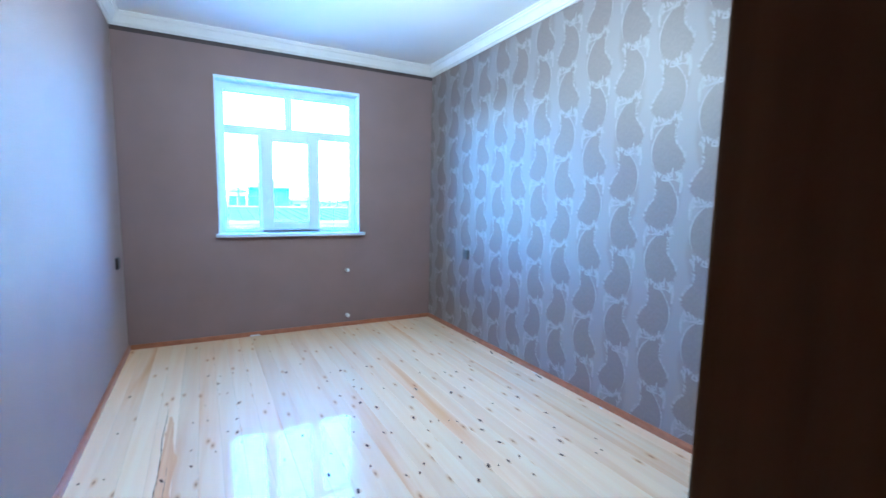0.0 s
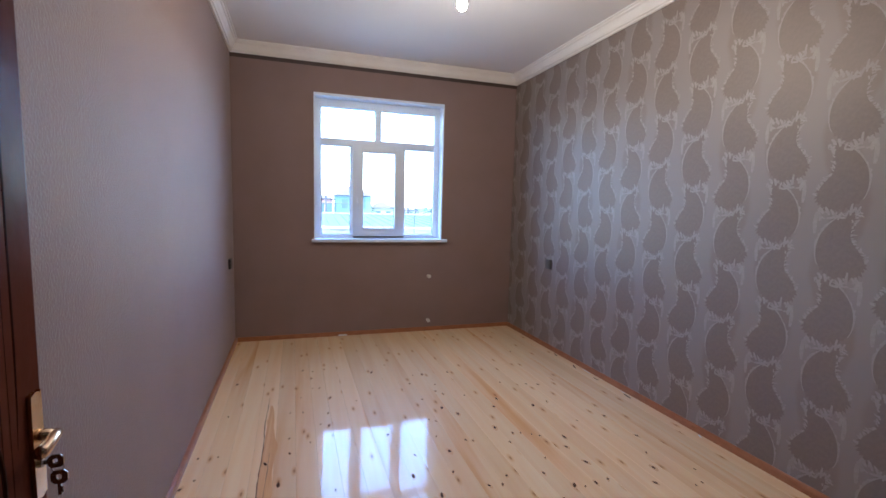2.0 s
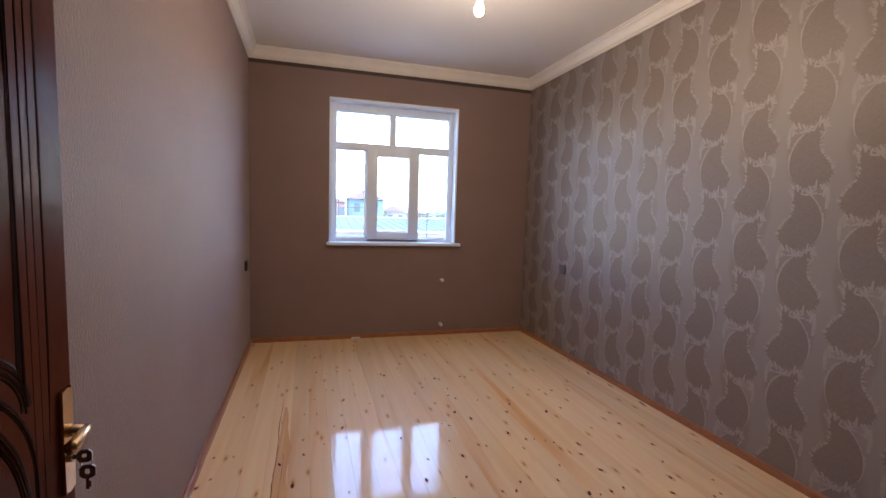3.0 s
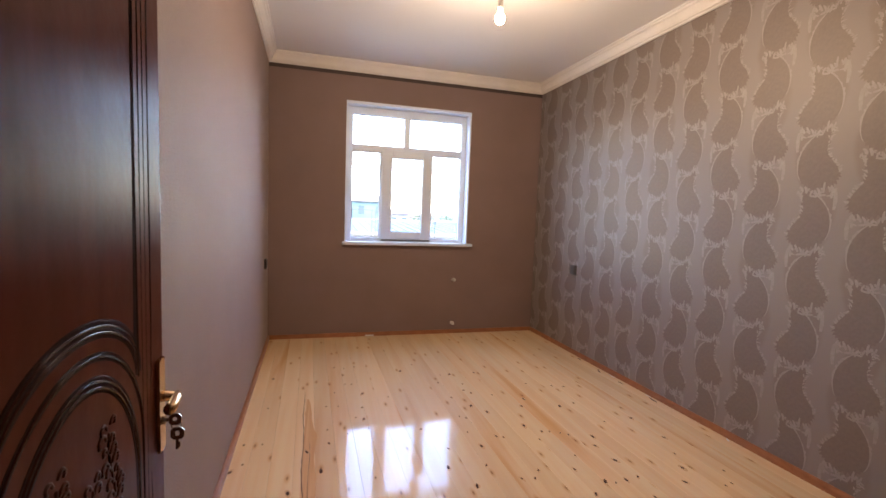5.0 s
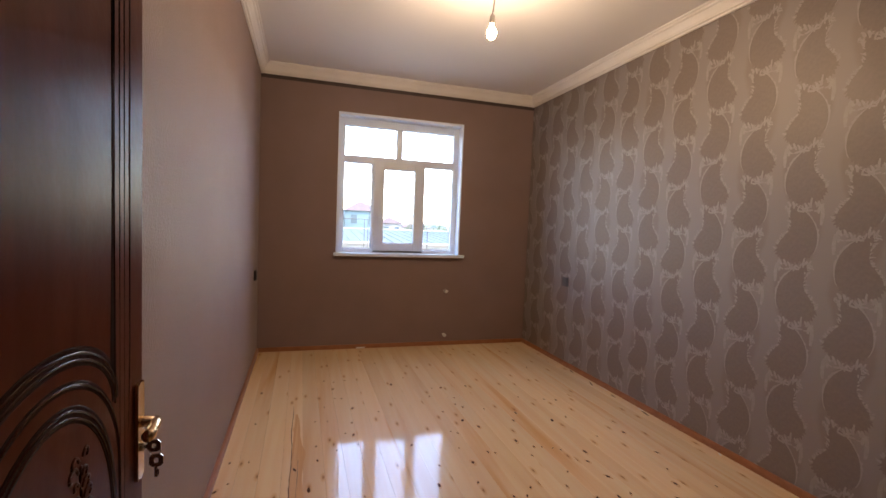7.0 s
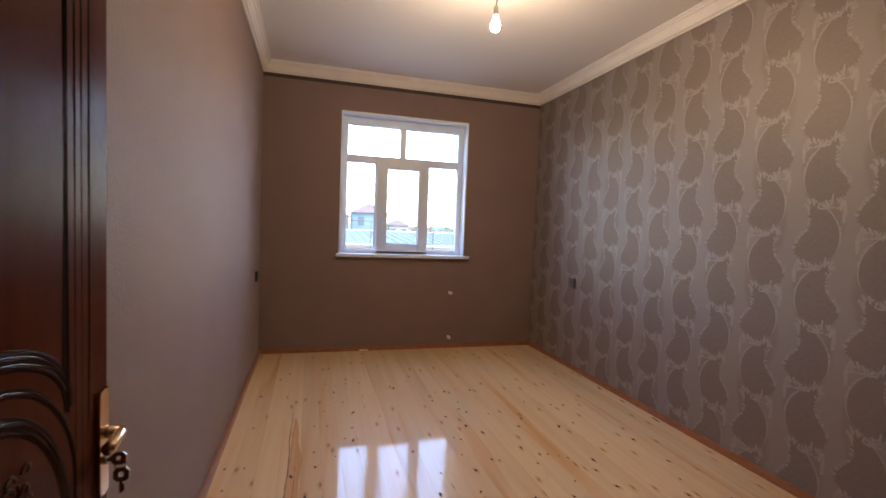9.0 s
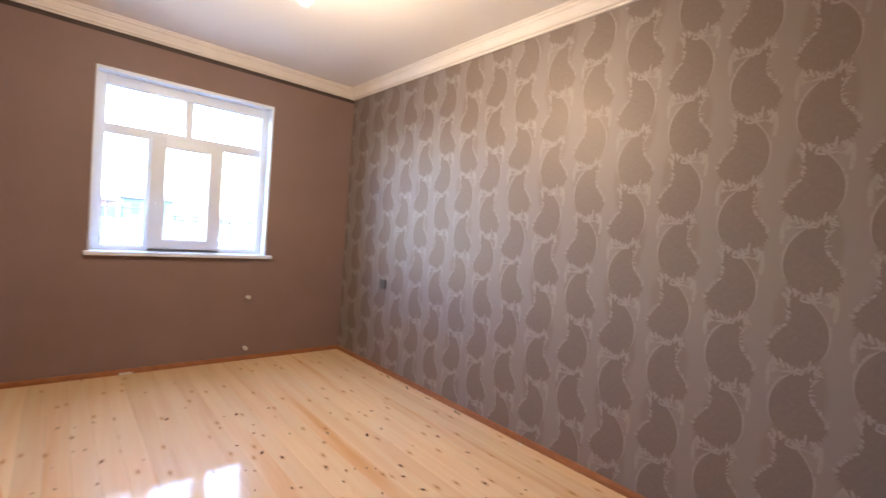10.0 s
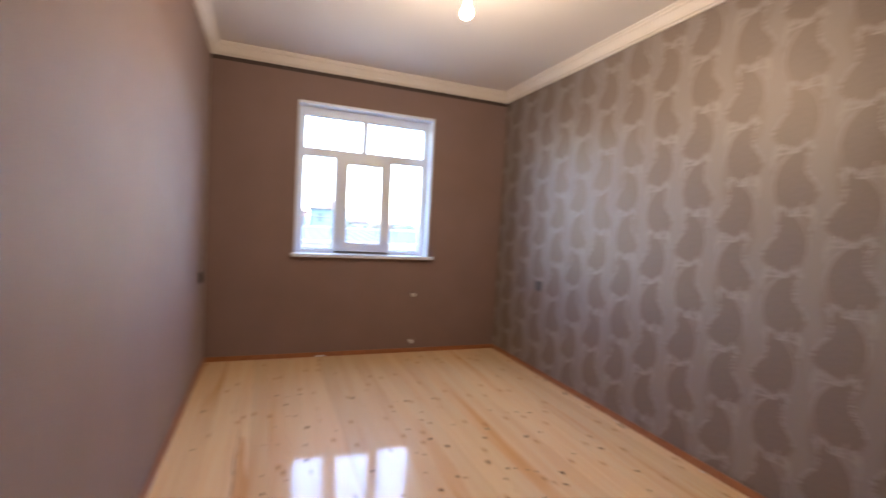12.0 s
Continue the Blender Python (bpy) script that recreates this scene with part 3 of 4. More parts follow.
def wall_box(name, at, nx, ny, w, h, d, body, face, label, category):
    """A shallow box on a wall at its centre 'at', facing (nx, ny), with a rounded cover and an inset face."""
    ob = tagged(empty(name, at), label, category)
    a = Vector((nx, ny, 0))
    u = Vector((-ny, nx, 0))
    base = bmesh.new()
    loop = smooth_loop([(-w / 2, -h / 2 + 0.006), (-w / 2 + 0.006, -h / 2), (w / 2 - 0.006, -h / 2), (w / 2, -h / 2 + 0.006), (w / 2, h / 2 - 0.006), (w / 2 - 0.006, h / 2), (-w / 2 + 0.006, h / 2), (-w / 2, h / 2 - 0.006)], 3)
    add_plate(base, loop, lambda p, q, r: u * p + Vector((0, 0, q)) + a * r, d)
    part("cover", base, body, ob)
    inner = bmesh.new()
    add_plate(inner, [(p * 0.72, q * 0.72) for p, q in loop], lambda p, q, r: u * p + Vector((0, 0, q)) + a * (d + 0.0005 + r), 0.003)
    part("insert", inner, face, ob)
    return ob


wall_box("wall_socket", (W + K * 0.829 + 0.001, -0.829, 0.847), -1, 0, 0.078, 0.088, 0.022, M_GREYPL, M_GREYPL, "grey plastic wall socket on the paisley wall", "socket")
wall_box("wall_socket", (K * 0.334 - 0.001, -0.334, 0.83), 1, 0, 0.078, 0.088, 0.02, M_BLACKPL, M_BLACKPL, "dark plastic wall socket on the taupe wall", "socket")
wall_box("light_switch", (2.336, -L - 0.0008, 0.976), 0, 1, 0.078, 0.070, 0.009, M_BLACKPL, M_BLACKPL, "dark brown light switch beside the doorway", "switch")


def stub(z):
    ob = tagged(empty("radiator_pipe", (1.98, 0, z)), "white capped radiator pipe stub sticking from wall", "pipe", group="radiator pipe stubs")
    part("collar", add_lathe(bmesh.new(), [(0.017, -0.0), (0.016, 0.004), (0.010, 0.007)], (0, 0, 0), "Y", 16), M_WHITEPL, ob, smooth=True)
    part("pipe", add_tube(bmesh.new(), [(0, 0.005, 0), (0, -0.045, 0.002), (-0.004, -0.055, 0.006)], 0.012, 12), M_WHITEPL, ob, smooth=True)
    part("cap", add_lathe(bmesh.new(), [(0.017, 0.046), (0.019, 0.050), (0.019, 0.078), (0.015, 0.083)], (-0.004, 0, 0.006), "Y", 12), M_WHITEPL, ob)
    return ob


stub(0.622)
stub(0.122)
tagged(part("skirting_joint", box(1.0, -SK_D - 0.004, 0.001, 1.09, -SK_D - 0.0005, 0.016, bevel=0.001), M_WHITEPL), "pale shiny scrap of film on the skirting", "scrap")



def scrap(name, x, y, length, width, turn, material, label):
    """A thin curled chip lying on the boards."""
    bm = bmesh.new()
    rows = []
    for k in range(6):
        t = k / 5
        w = width * (0.35 + 0.65 * math.sin(math.pi * (0.12 + 0.76 * t))) / 2
        lift = 0.0012 + 0.006 * (t - 0.5) ** 2
        rows.append([bm.verts.new(((t - 0.5) * length, side * w, lift + up)) for side, up in ((-1, 0), (1, 0.0008), (1, 0.0018), (-1, 0.001))])
    for a, b in zip(rows, rows[1:]):
        for k in range(4):
            bm.faces.new((a[k], a[(k + 1) % 4], b[(k + 1) % 4], b[k]))
    bm.faces.new(rows[0])
    bm.faces.new(rows[-1])
    ob = tagged(part(name, bm, material), label, "scrap", group="scraps along the skirting")
    ob.location = (x, y, 0)
    ob.rotation_euler.z = radians(turn)
    return ob


SKIRT_X = W - SK_D
for y, length, width, off, turn in ((-1.08, 0.070, 0.012, 0.03, 80), (-1.40, 0.080, 0.014, 0.05, 70), (-1.68, 0.060, 0.012, 0.045, 95), (-2.02, 0.085, 0.016, 0.035, 84)):
    scrap("wood_chip", SKIRT_X - K * y - off, y, length, width, turn, M_CRACK, "small dark wood chip lying beside the skirting")
# pale slivers: loose scraps, and highlights of the skirting gap built as strips
for y, length, width, off, turn in ((-1.52, 0.10, 0.008, 0.014, 88), (-2.62, 0.035, 0.014, 0.02, 60), (-1.95, 0.05, 0.008, 0.014, 92)):
    scrap("scrap_highlight", SKIRT_X - K * y - off, y, length, width, turn, M_WHITEPL, "pale sliver for scraps and gap highlights beside the skirting")

# ---- hall behind the doorway ----
bm = bmesh.new()
HX0, HX1, HY0 = -1.2, 3.3, -6.6
add_box(bm, HX0 - 0.1, HY0, -0.1, HX0, -L - T, 2.9)
add_box(bm, HX1, HY0, -0.1, HX1 + 0.1, -L - T, 2.9)
add_box(bm, HX0 - 0.1, HY0 - 0.1, -0.1, HX1 + 0.1, HY0, 2.9)
structure(part("wall_hall", bm, M_HALL), "plain unlit hall walls behind the doorway", "wall")
structure(part("ceiling_hall", box(HX0 - 0.1, HY0 - 0.1, 2.9, HX1 + 0.1, -L - T, 3.0), M_CEIL), "plain hall ceiling", "ceiling")
structure(part("floor_hall", box(HX0 - 0.1, HY0 - 0.1, -0.12, HX1 + 0.1, -L - T, -0.002), M_SKIRT), "plain stained hall floor", "floor")
bm = bmesh.new()
add_box(bm, HX0 - 0.1, -L - T, -0.1, 0.05, -L - T + 0.1, 3.0)
structure(part("wall_hall_end", bm, M_HALL), "plain hall wall return", "wall")

# ---- outside, seen through the window from an upper floor ----
GZ = -3.4
M_GROUND = mat("dry_ground", (0.20, 0.20, 0.17), 0.9, scale=(0.05, 0.05, 0.05), color2=(0.15, 0.16, 0.13))
M_TEAL = mat("pale_blue_render", (0.090, 0.135, 0.150), 0.8, scale=(0.4, 0.4, 0.4), color2=(0.065, 0.115, 0.13))
M_ROOFB = mat("blue_grey_sheet", (0.042, 0.062, 0.066), 0.8, scale=(3.0, 0.1, 0.5), color2=(0.036, 0.055, 0.059))
M_PINK = mat("pink_render", (0.24, 0.14, 0.135), 0.8, scale=(0.4, 0.4, 0.4))
M_REDROOF = mat("red_sheet_roof", (0.098, 0.078, 0.075), 0.9, scale=(2, 0.2, 1), spec=0.1)
M_CREAM = mat("cream_stone", (0.24, 0.235, 0.225), 0.8, scale=(0.5, 0.5, 0.5))
M_DARKWIN = mat("far_window", (0.05, 0.075, 0.085), 0.3, spec=0.2)
M_POLE = mat("weathered_post", (0.065, 0.065, 0.065), 0.85, spec=0.1)
M_FOL = mat("far_foliage", (0.10, 0.13, 0.08), 0.9, scale=(2, 2, 2))
structure(part("ground", box(-1500, 4, GZ - 1, 1500, 3000, GZ), M_GROUND), "dry open ground reaching the horizon", "ground")


def house(x0, x1, y, depth, eave, top, wall, roof, label, rows=1):
    ob = tagged(empty("house", ((x0 + x1) / 2, y, GZ)), label, "house", group="houses outside the window")
    cx, w = (x0 + x1) / 2, x1 - x0
    def loc(bm, name, m, parent=ob):
        o = part(name, bm, m, None)
        o.parent = parent
        o.matrix_parent_inverse = Matrix.Translation(-ob.location)
        return o
    loc(box(x0, y, GZ, x1, y + depth, eave), "wall", wall)
    bm = bmesh.new()
    o = 0.4
    r = min(w, depth) * 0.42
    a = [bm.verts.new(p) for p in ((x0 - o, y - o, eave), (x1 + o, y - o, eave), (x1 + o, y + depth + o, eave), (x0 - o, y + depth + o, eave))]
    b = [bm.verts.new(p) for p in ((x0 + r, y + depth / 2, top), (x1 - r, y + depth / 2, top))]
    bm.faces.new((a[0], a[1], b[1], b[0]))
    bm.faces.new((a[1], a[2], b[1]))
    bm.faces.new((a[2], a[3], b[0], b[1]))
    bm.faces.new((a[3], a[0], b[0]))
    bm.faces.new(a)
    loc(bm, "roof", roof)
    for k in range(max(2, int(w / 2.2))):
        wx = x0 + w * (k + 0.5) / max(2, int(w / 2.2))
        loc(box(wx - 0.45, y - 0.06, eave - 1.9, wx + 0.45, y - 0.01, eave - 0.6), "window", M_DARKWIN)
    return ob


house(3.85, 9.05, 60, 7, 3.0, 4.5, M_TEAL, M_REDROOF, "pale blue two-storey house with hipped red roof")
house(10.9, 14.6, 72, 6, 1.3, 2.4, M_CREAM, M_REDROOF, "low cream house with red hipped roof")
house(1.2, 3.3, 57, 5, 2.3, 3.0, M_PINK, M_REDROOF, "narrow pink house with red roof")
house(16.5, 22.0, 82, 7, 0.6, 1.5, M_CREAM, M_REDROOF, "low far cream house")
house(24.0, 30.0, 95, 7, 0.7, 1.6, M_CREAM, M_TEAL, "low far house with blue roof")
house(-9.0, -2.0, 80, 8, 1.6, 3.0, M_CREAM, M_REDROOF, "cream house with red roof")


def shed():
    """A long low shed with a shallow ribbed sheet roof."""
    ob = tagged(empty("shed", (8, 28, GZ)), "long low shed with pale blue sheet roof", "shed")
    inv = Matrix.Translation(-ob.location)
    w = part("wall", box(-14, 28.3, GZ, 34, 44, -0.25), M_CREAM, ob)
    bm = bmesh.new()
    for i in range(60):
        xa = -14.3 + i * 0.81
        v = [bm.verts.new(p) for p in ((xa, 28, -0.12), (xa + 0.76, 28, -0.12), (xa + 0.76, 45, 0.56), (xa, 45, 0.56))]
        u = [bm.verts.new(p) for p in ((xa + 0.76, 28, -0.12), (xa + 0.785, 28, -0.06), (xa + 0.81, 28, -0.12), (xa + 0.81, 45, 0.56), (xa + 0.785, 45, 0.62), (xa + 0.76, 45, 0.56))]
        bm.faces.new(v)
        bm.faces.new((u[0], u[1], u[4], u[5]))
        bm.faces.new((u[1], u[2], u[3], u[4]))
    r = part("roof", bm, M_ROOFB, ob)
    e = part("ridge_cap", box(-14.3, 44.8, 0.56, 34.3, 45.3, 0.68), M_CREAM, ob)
    g = part("gutter", box(-14.3, 27.85, -0.27, 34.3, 28.0, -0.12), M_CREAM, ob)
    for o in (w, r, e, g):
        o.matrix_parent_inverse = inv
    return ob


shed()


def post(x, y, h):
    ob = tagged(empty("utility_pole", (x, y, GZ)), "thin weathered utility pole with crossarm", "pole", group="utility poles")
    part("mast", add_tube(bmesh.new(), [(0, 0, 0), (0, 0, h)], [0.13, 0.09], 8), M_POLE, ob)
    part("crossarm", box(-0.7, -0.05, h - 0.5, 0.7, 0.05, h - 0.38), M_POLE, ob)
    return ob


post(11.9, 47, 4.9)
post(14.9, 56, 5.0)
post(2.2, 50, 6.1)


def pipe_frame(x0, x1, y, top):
    """A goal of thin pipe over a yard, with a doubled upright at one end."""
    ob = tagged(empty("pipe_frame", (x1, y, GZ)), "thin weathered pipe frame standing before the shed", "pipe frame")
    for x in (x0, x1, x1 + 0.23):
        part("upright", add_tube(bmesh.new(), [(x - x1, 0, 0), (x - x1, 0, top - GZ)], 0.024, 8), M_POLE, ob)
    part("crossbar", add_tube(bmesh.new(), [(x0 - x1, 0, top - GZ), (0.23, 0, top - GZ + 0.02)], 0.024, 8), M_POLE, ob)
    return ob


def stake(x, y, top):
    """A thin stake with a short forked head."""
    ob = tagged(empty("stake", (x, y, GZ)), "thin dark stake with a forked top", "stake")
    h = top - GZ
    part("shaft", add_tube(bmesh.new(), [(0, 0, 0), (0.006, 0, h)], [0.012, 0.008], 8), M_POLE, ob)
    bm = add_tube(bmesh.new(), [(0.005, 0, h - 0.07), (0.045, 0.01, h + 0.015)], [0.006, 0.004], 6)
    add_tube(bm, [(0.005, 0, h - 0.09), (-0.05, 0.01, h - 0.03)], [0.006, 0.004], 6)
    part("fork", bm, M_POLE, ob)
    return ob


pipe_frame(1.0, 3.33, 24, 1.54)
stake(2.80, 4.3, 1.23)


def tree(x, y, h, seed):
    rnd = random.Random(seed)
    ob = tagged(empty("tree", (x, y, GZ)), "small far dusty tree", "tree", group="far trees")
    bm = add_tube(bmesh.new(), [(0, 0, 0), (0.05, 0, h * 0.3), (0, 0.05, h * 0.6)], [0.14, 0.1, 0.05], 7)
    for k in range(5):
        a = k * 1.3
        add_tube(bm, [(0, 0, h * (0.3 + 0.05 * k)), (0.5 * math.cos(a), 0.5 * math.sin(a), h * (0.5 + 0.06 * k))], [0.05, 0.02], 5)
    part("trunk", bm, M_POLE, ob)
    bm = bmesh.new()
    for k in range(500):
        a, r, z = rnd.uniform(0, 6.28), 1.1 * math.sqrt(rnd.random()), rnd.uniform(0.4, 1.0)
        r *= math.sin(math.pi * min(1, max(0.08, (1.04 - z) / 0.62))) ** 0.7
        c = Vector((r * math.cos(a), r * math.sin(a), h * z))
        q = Euler((rnd.uniform(0, 6), rnd.uniform(0, 6), rnd.uniform(0, 6))).to_matrix()
        s = rnd.uniform(0.08, 0.18)
        bm.faces.new([bm.verts.new(c + q @ Vector(p) * s) for p in ((-1, 0, 0), (0, -0.5, 0), (1, 0, 0), (0, 0.5, 0))])
    part("crown", bm, M_FOL, ob)
    return ob


for k, (tx, ty, th) in enumerate(((15.8, 62, 5.0), (19.5, 66, 5.2), (21.2, 68, 4.8), (14.4, 64, 4.6), (9.4, 64, 4.8))):
    tree(tx, ty, th, k)

# ---- paisley print on the right-hand wall ----
BODY = [(0.030, 0.182), (-0.012, 0.160), (-0.056, 0.120), (-0.090, 0.064), (-0.103, -0.005), (-0.092, -0.075), (-0.048, -0.124), (0.015, -0.142), (0.066, -0.130), (0.100, -0.085), (0.098, -0.040), (0.070, 0.006), (0.046, 0.042), (0.040, 0.080), (0.046, 0.120), (0.050, 0.160)]


def paisley_meshes(mirror, seed):
    """The body of one paisley and its fringe of pale leaves, as two meshes in the wall's plane."""
    rnd = random.Random(seed)
    s = -1 if mirror else 1
    # u runs to the viewer's right (towards -y), v up; the wall faces -x
    place = lambda u, v, w: (-w + K * s * u, -s * u, v)
    loop = smooth_loop(BODY, 6)
    n = len(loop)
    rough = []
    for i, (u, v) in enumerate(loop):
        k = 0.0
        if n * 0.33 < i < n * 0.98:
            # teeth: deep along the bottom, finer up the hollow side
            k = (0.009 if i % 2 else -0.009) * rnd.uniform(0.2, 1.5) * (1.0 if i < n * 0.60 else 0.6)
        r = math.hypot(u, v) or 1
        rough.append((u * (1 + k / r), v * (1 + k / r)))
    bm = add_plate(bmesh.new(), rough, place, 0.0002)
    bmesh.ops.recalc_face_normals(bm, faces=bm.faces)
    body = bpy.data.meshes.new("paisley")
    bm.to_mesh(body)
    bm.free()
    body.materials.append(M_PAISLEY)
    bm = bmesh.new()

    def leaf(u, v, a, length, width, curl=0.0):
        """A curled pale leaf: a tapering ribbon with a round tip."""
        left, right = [], []
        n = 6
        for k in range(n + 1):
            t = k / n
            w = width * (0.35 + 0.75 * math.sin(math.pi * (0.15 + 0.72 * t))) * 0.5
            d = a + curl * t
            left.append((u - math.sin(d) * w, v + math.cos(d) * w))
            right.append((u + math.sin(d) * w, v - math.cos(d) * w))
            u, v = u + math.cos(d) * length / n, v + math.sin(d) * length / n
        add_plate(bm, left + right[::-1], place, 0.0003 + rnd.random() * 0.0002)
    # a comb of upright fingers that reach into the round end from a pale bed below it
    for k in range(8):
        u = -0.066 + 0.0205 * k + rnd.uniform(-0.005, 0.005)
        v = -0.172 + 0.012 * math.cos(k * 1.1) + 0.010 * abs(k - 3.5) / 3.5
        lean = radians(90 - 6 * (k - 3.5) + rnd.uniform(-22, 22))
        leaf(u, v, lean, rnd.uniform(0.034, 0.056), rnd.uniform(0.008, 0.013), rnd.uniform(-0.9, 0.9))
        if rnd.random() < 0.7:
            leaf(u, v + 0.012, lean + rnd.choice((-0.8, 0.8)), rnd.uniform(0.016, 0.026), rnd.uniform(0.007, 0.011), rnd.uniform(-1.2, 1.2))
    for k in range(3):
        leaf(-0.03 + 0.04 * k, -0.172 + rnd.uniform(-0.006, 0.006), radians(rnd.uniform(-25, 25)), 0.036, rnd.uniform(0.007, 0.011), rnd.uniform(-0.4, 0.4))
    # short curls along the hollow side
    for i in range(int(n * 0.60), int(n * 0.97)):
        u, v = loop[i]
        if rnd.random() < 0.8:
            leaf(u - 0.008, v, rnd.uniform(-0.3, 1.2), rnd.uniform(0.010, 0.027), rnd.uniform(0.004, 0.008), rnd.uniform(-0.9, 1.2))
    # a pale ribbon down the smooth side, from the tip to the widest place
    edge = loop[2:int(n * 0.34)]
    m = len(edge)
    inner, outer = [], []
    for i, (u, v) in enumerate(edge):
        r = math.hypot(u, v)
        w = (0.001 + 0.008 * math.sin(math.pi * (i + 0.5) / m) ** 2) * rnd.uniform(0.3, 1.5)
        inner.append((u * (1 - 0.002 / r), v * (1 - 0.002 / r)))
        outer.append((u * (1 + w / r), v * (1 + w / r)))
    add_plate(bm, inner + outer[::-1], place, 0.00025)
    # the stem that leads from the comb down the smooth side of the next one, with loose curls beside it
    leaf(0.088, -0.145, radians(-84), 0.105, 0.017, -0.25)
    leaf(0.080, -0.150, radians(-120), 0.04, 0.013, 0.9)
    for k in range(4):
        leaf(rnd.uniform(-0.085, -0.05), rnd.uniform(-0.180, -0.140), radians(rnd.uniform(120, 240)), rnd.uniform(0.014, 0.026), rnd.uniform(0.006, 0.010), rnd.uniform(-1.6, 1.6))
    bmesh.ops.recalc_face_normals(bm, faces=bm.faces)
    fringe = bpy.data.meshes.new("leaf_fringe")
    bm.to_mesh(fringe)
    bm.free()
    fringe.materials.append(M_LEAF)
    return body, fringe


KINDS = [paisley_meshes(False, 3), paisley_meshes(True, 4)]
COL, ROW = 0.268, 0.32
# strips of four columns, each hung half a repeat lower than its neighbour
for c in range(17):
    yc = -4.27 + COL * c
    drop = (0.27 if c % 2 == 0 else 0.10) + (ROW if c // 4 % 2 else 0.0)
    for r in range(-2, 10):
        z = drop + ROW * r
        if z < -0.15 or z > CB + 0.12 or yc < -L - 0.1 or yc > 0.1:
            continue
        for name, me in zip(("paisley", "leaf_fringe"), KINDS[r % 2]):
            ob = new(name, me)
            ob.parent = wall_right
            yy = yc + (0.012 if r % 2 else -0.012)
            ob.location = (W - K * yy, yy, z)

# ---- floor boards and their large knots ----
floor = structure(empty("floor", (0, 0, 0)), "varnished knotty pine board floor with glossy finish", "floor")
xs, x = [], 0.0
rw = random.Random(11)
while x < W - 0.001:
    w = min(rw.uniform(0.104, 0.118), W - x)
    if W - x - w < 0.05:
        w = W - x
    xs.append((x, w))
    x += w
for x, w in xs:
    gap = 0.0004
    bm = box(0.0, -L - T + 0.001, -0.022, w - gap, 0.0, 0.0)
    top = [e for e in bm.edges if all(v.co.z > -0.001 for v in e.verts) and abs(e.verts[0].co.x - e.verts[1].co.x) < 1e-4]
    bmesh.ops.bevel(bm, geom=top, offset=0.0004, segments=1, affect="EDGES")
    ob = part("plank", bm, M_PLANK, floor, skew=True)
    ob.location.x = x
# dark pin knots, on the boards towards the plain wall and towards the paisley wall
KNOTS_PLAIN_SIDE = [(0.19, -1.12), (0.22, -1.65), (0.25, -2.12), (0.15, -2.11), (0.18, -2.31), (0.13, -2.37), (0.66, -0.94), (0.74, -0.98), (0.83, -0.95), (0.73, -1.13), (0.74, -1.32), (0.79, -1.33), (0.66, -1.47), (0.86, -1.52), (0.84, -1.75), (0.68, -1.70), (0.79, -1.89), (0.84, -1.92), (1.04, -1.61), (1.21, -1.11), (1.34, -0.97), (1.14, -0.54), (0.60, -1.69), (0.61, -2.02), (0.62, -2.18), (0.50, -2.25), (0.58, -2.45), (0.43, -2.60), (0.73, -2.09), (0.85, -2.56), (1.18, -2.12), (1.24, -2.55), (1.29, -2.37), (1.34, -2.73), (1.45, -2.57), (1.49, -2.38), (1.46, -2.21), (1.47, -2.00), (1.51, -2.03), (1.50, -1.70), (1.53, -1.25), (1.47, -1.41), (1.61, -1.25)]
KNOTS_PAISLEY_SIDE = [(1.83, -1.25), (1.66, -1.47), (1.63, -1.59), (1.67, -1.65), (1.82, -1.71), (1.60, -1.86), (1.68, -1.97), (2.59, -0.89), (2.18, -1.55), (2.03, -1.82), (1.96, -1.93), (1.85, -2.20), (1.93, -2.29), (1.98, -2.30), (2.04, -2.33), (1.87, -2.38), (1.62, -2.29), (1.66, -2.31), (1.71, -2.67), (1.59, -2.72), (1.66, -2.73), (2.37, -1.95), (2.46, -1.66), (2.37, -1.63), (2.24, -1.98), (2.67, -2.09), (2.64, -2.24), (2.42, -2.25), (2.08, -2.36), (2.22, -2.41), (2.17, -2.51), (2.67, -2.51), (2.59, -2.68), (1.99, -2.58), (1.91, -2.70), (2.19, -2.67), (2.52, -2.81), (2.43, -2.92), (2.73, -2.88), (2.67, -2.98), (2.62, -2.99), (2.13, -2.84), (2.06, -2.85), (2.01, -2.83), (1.90, -2.91), (2.21, -2.83), (2.18, -2.99)]


def knot_meshes():
    out = []
    for name, r, m, z in (("grain_halo", 1.7, M_HALO, 0.0004), ("knot", 1.0, M_KNOT, 0.0008)):
        bm = bmesh.new()
        rk = random.Random(len(out))
        bm.faces.new([bm.verts.new((r * 0.010 * (1 + rk.uniform(-0.2, 0.2)) * math.cos(k * 0.524), r * 0.0125 * (1 + rk.uniform(-0.2, 0.2)) * math.sin(k * 0.524), z)) for k in range(12)])
        me = bpy.data.meshes.new(name)
        bm.to_mesh(me)
        bm.free()
        me.materials.append(m)
        out.append((name, me))
    return out


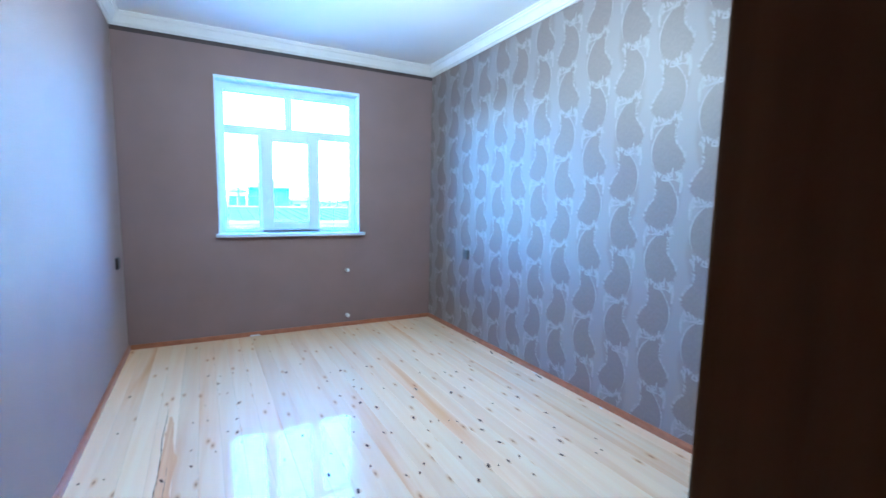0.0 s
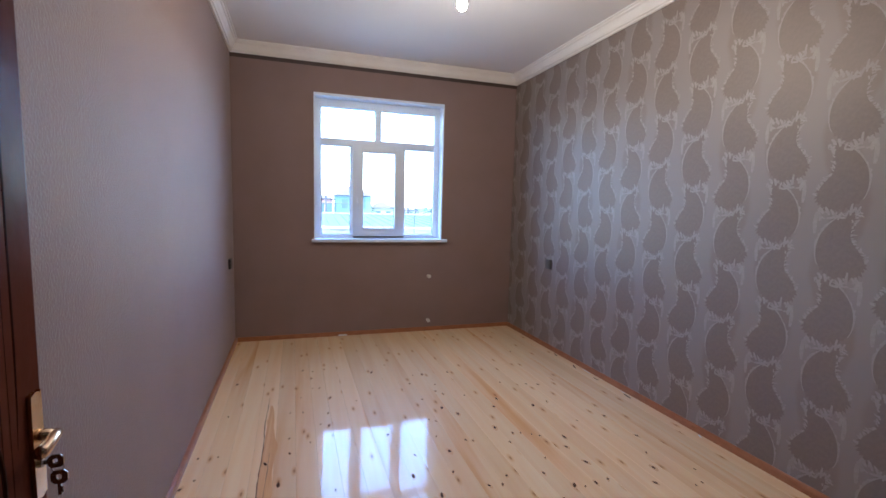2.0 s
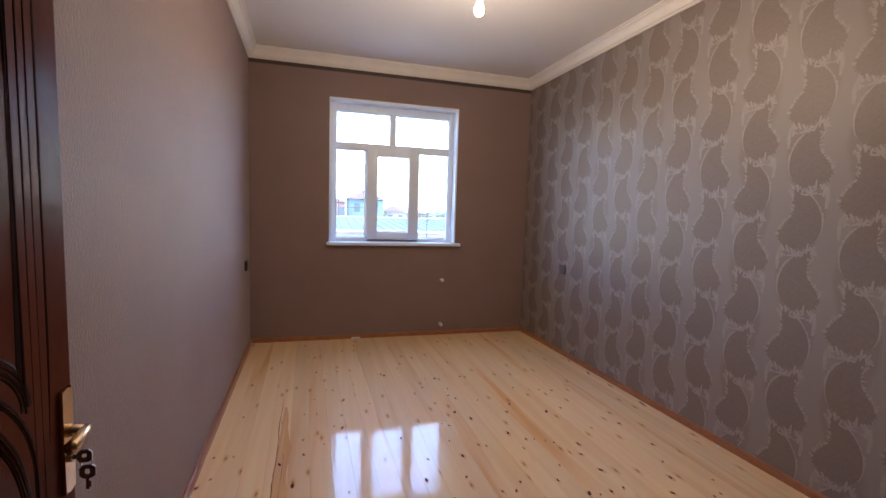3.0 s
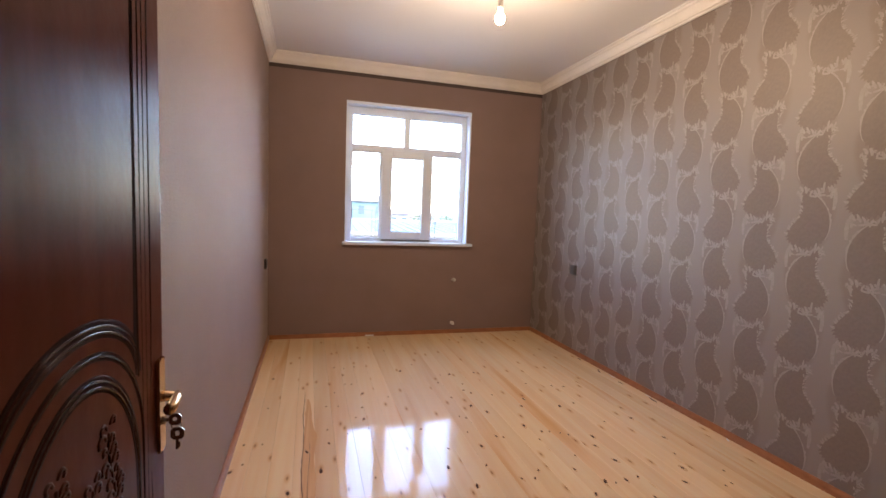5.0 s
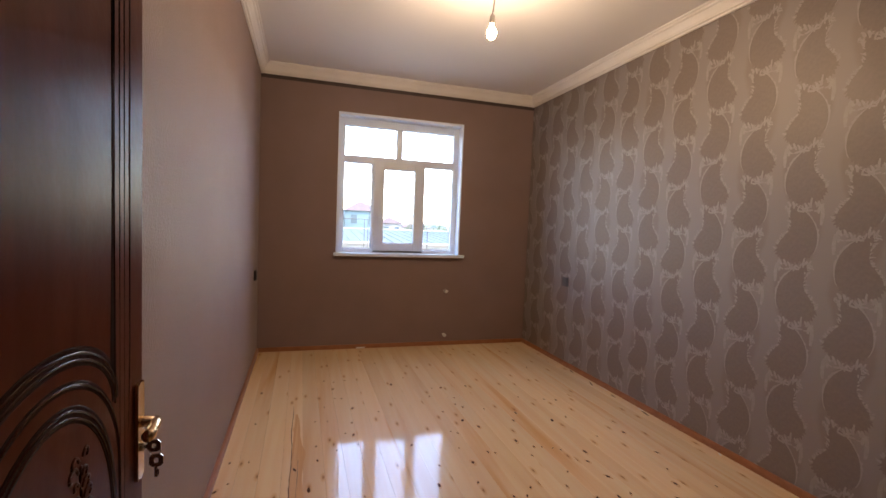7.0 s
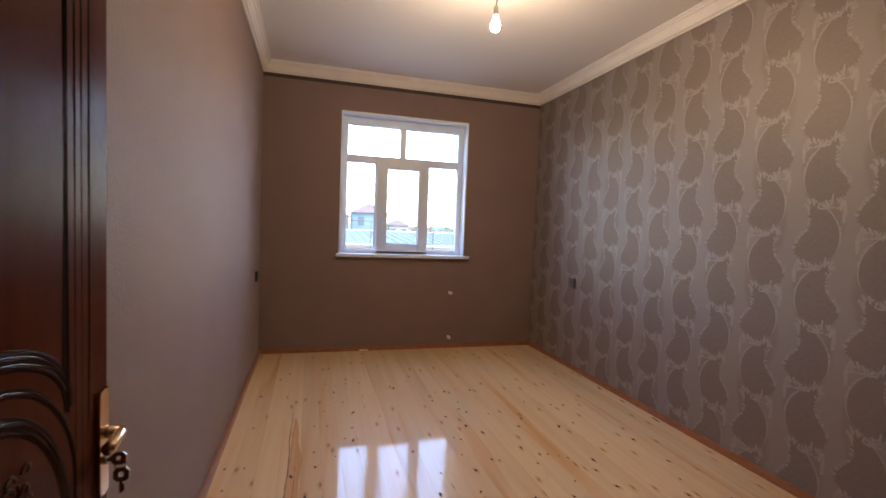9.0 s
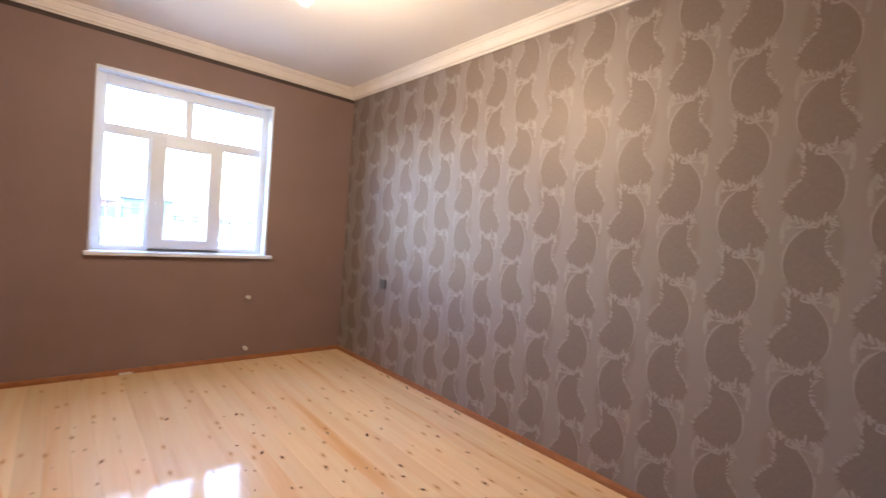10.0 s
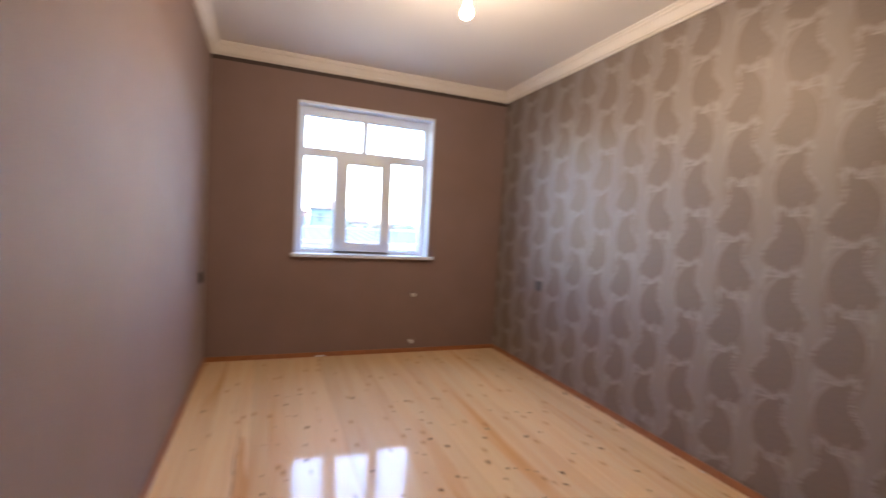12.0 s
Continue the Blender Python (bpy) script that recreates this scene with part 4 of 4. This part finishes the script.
KM = knot_meshes()
for kx, ky in KNOTS_PLAIN_SIDE + KNOTS_PAISLEY_SIDE:
    s, a = rw.choice((0.5, 0.65, 0.8, 1.05)), rw.uniform(-0.5, 0.5)
    for name, me in KM:
        ob = new(name, me)
        ob.parent = floor
        ob.location = (kx, ky, 0)
        ob.rotation_euler.z = a
        ob.scale = (s * rw.uniform(0.6, 0.9), s * rw.uniform(0.9, 1.6), 1)

# a long dark shake running along one board, widest near the doorway
bm = bmesh.new()
edge = [(0.470 + K * (k * 0.0425 - 0.7) + 0.004 * math.sin(k * 0.45) + rw.uniform(-0.0022, 0.0022), -1.36 - k * 0.0425, (0.0004 + 0.0020 * min(1, k / 12)) * rw.uniform(0.4, 1.4)) for k in range(52)]
left = [bm.verts.new((x - w, y, 0.0007)) for x, y, w in edge]
right = [bm.verts.new((x + w, y, 0.0007)) for x, y, w in edge]
for i in range(len(edge) - 1):
    bm.faces.new((left[i], left[i + 1], right[i + 1], right[i]))
part("crack", bm, M_CRACK, floor)

# amber heartwood beside the shake, with a second fine split along its far edge
M_HEART = mat("amber_heartwood", (0.84, 0.53, 0.25), 0.5, scale=(60, 1.6, 60), color2=(0.70, 0.36, 0.13), detail=6, coat=1.0)
bm = bmesh.new()
strip = [(0.462 + 0.020 * (k * 0.05), -1.55 - k * 0.05, 0.070 * min(1.0, 0.25 + k / 14) + 0.007 * math.sin(k * 0.7) + rw.uniform(-0.004, 0.004)) for k in range(58)]
left = [bm.verts.new((x + 0.003, y, 0.0004)) for x, y, w in strip]
right = [bm.verts.new((x + w, y, 0.0004)) for x, y, w in strip]
for i in range(len(strip) - 1):
    bm.faces.new((left[i], left[i + 1], right[i + 1], right[i]))
part("heartwood_streak", bm, M_HEART, floor)
bm = bmesh.new()
edge = [(0.512 + 0.020 * (k * 0.05) + 0.002 * math.sin(k * 0.6), -2.15 - k * 0.05, 0.0011 * rw.uniform(0.4, 1.3)) for k in range(44)]
left = [bm.verts.new((x - w, y, 0.0008)) for x, y, w in edge]
right = [bm.verts.new((x + w, y, 0.0008)) for x, y, w in edge]
for i in range(len(edge) - 1):
    bm.faces.new((left[i], left[i + 1], right[i + 1], right[i]))
part("crack", bm, M_CRACK, floor)
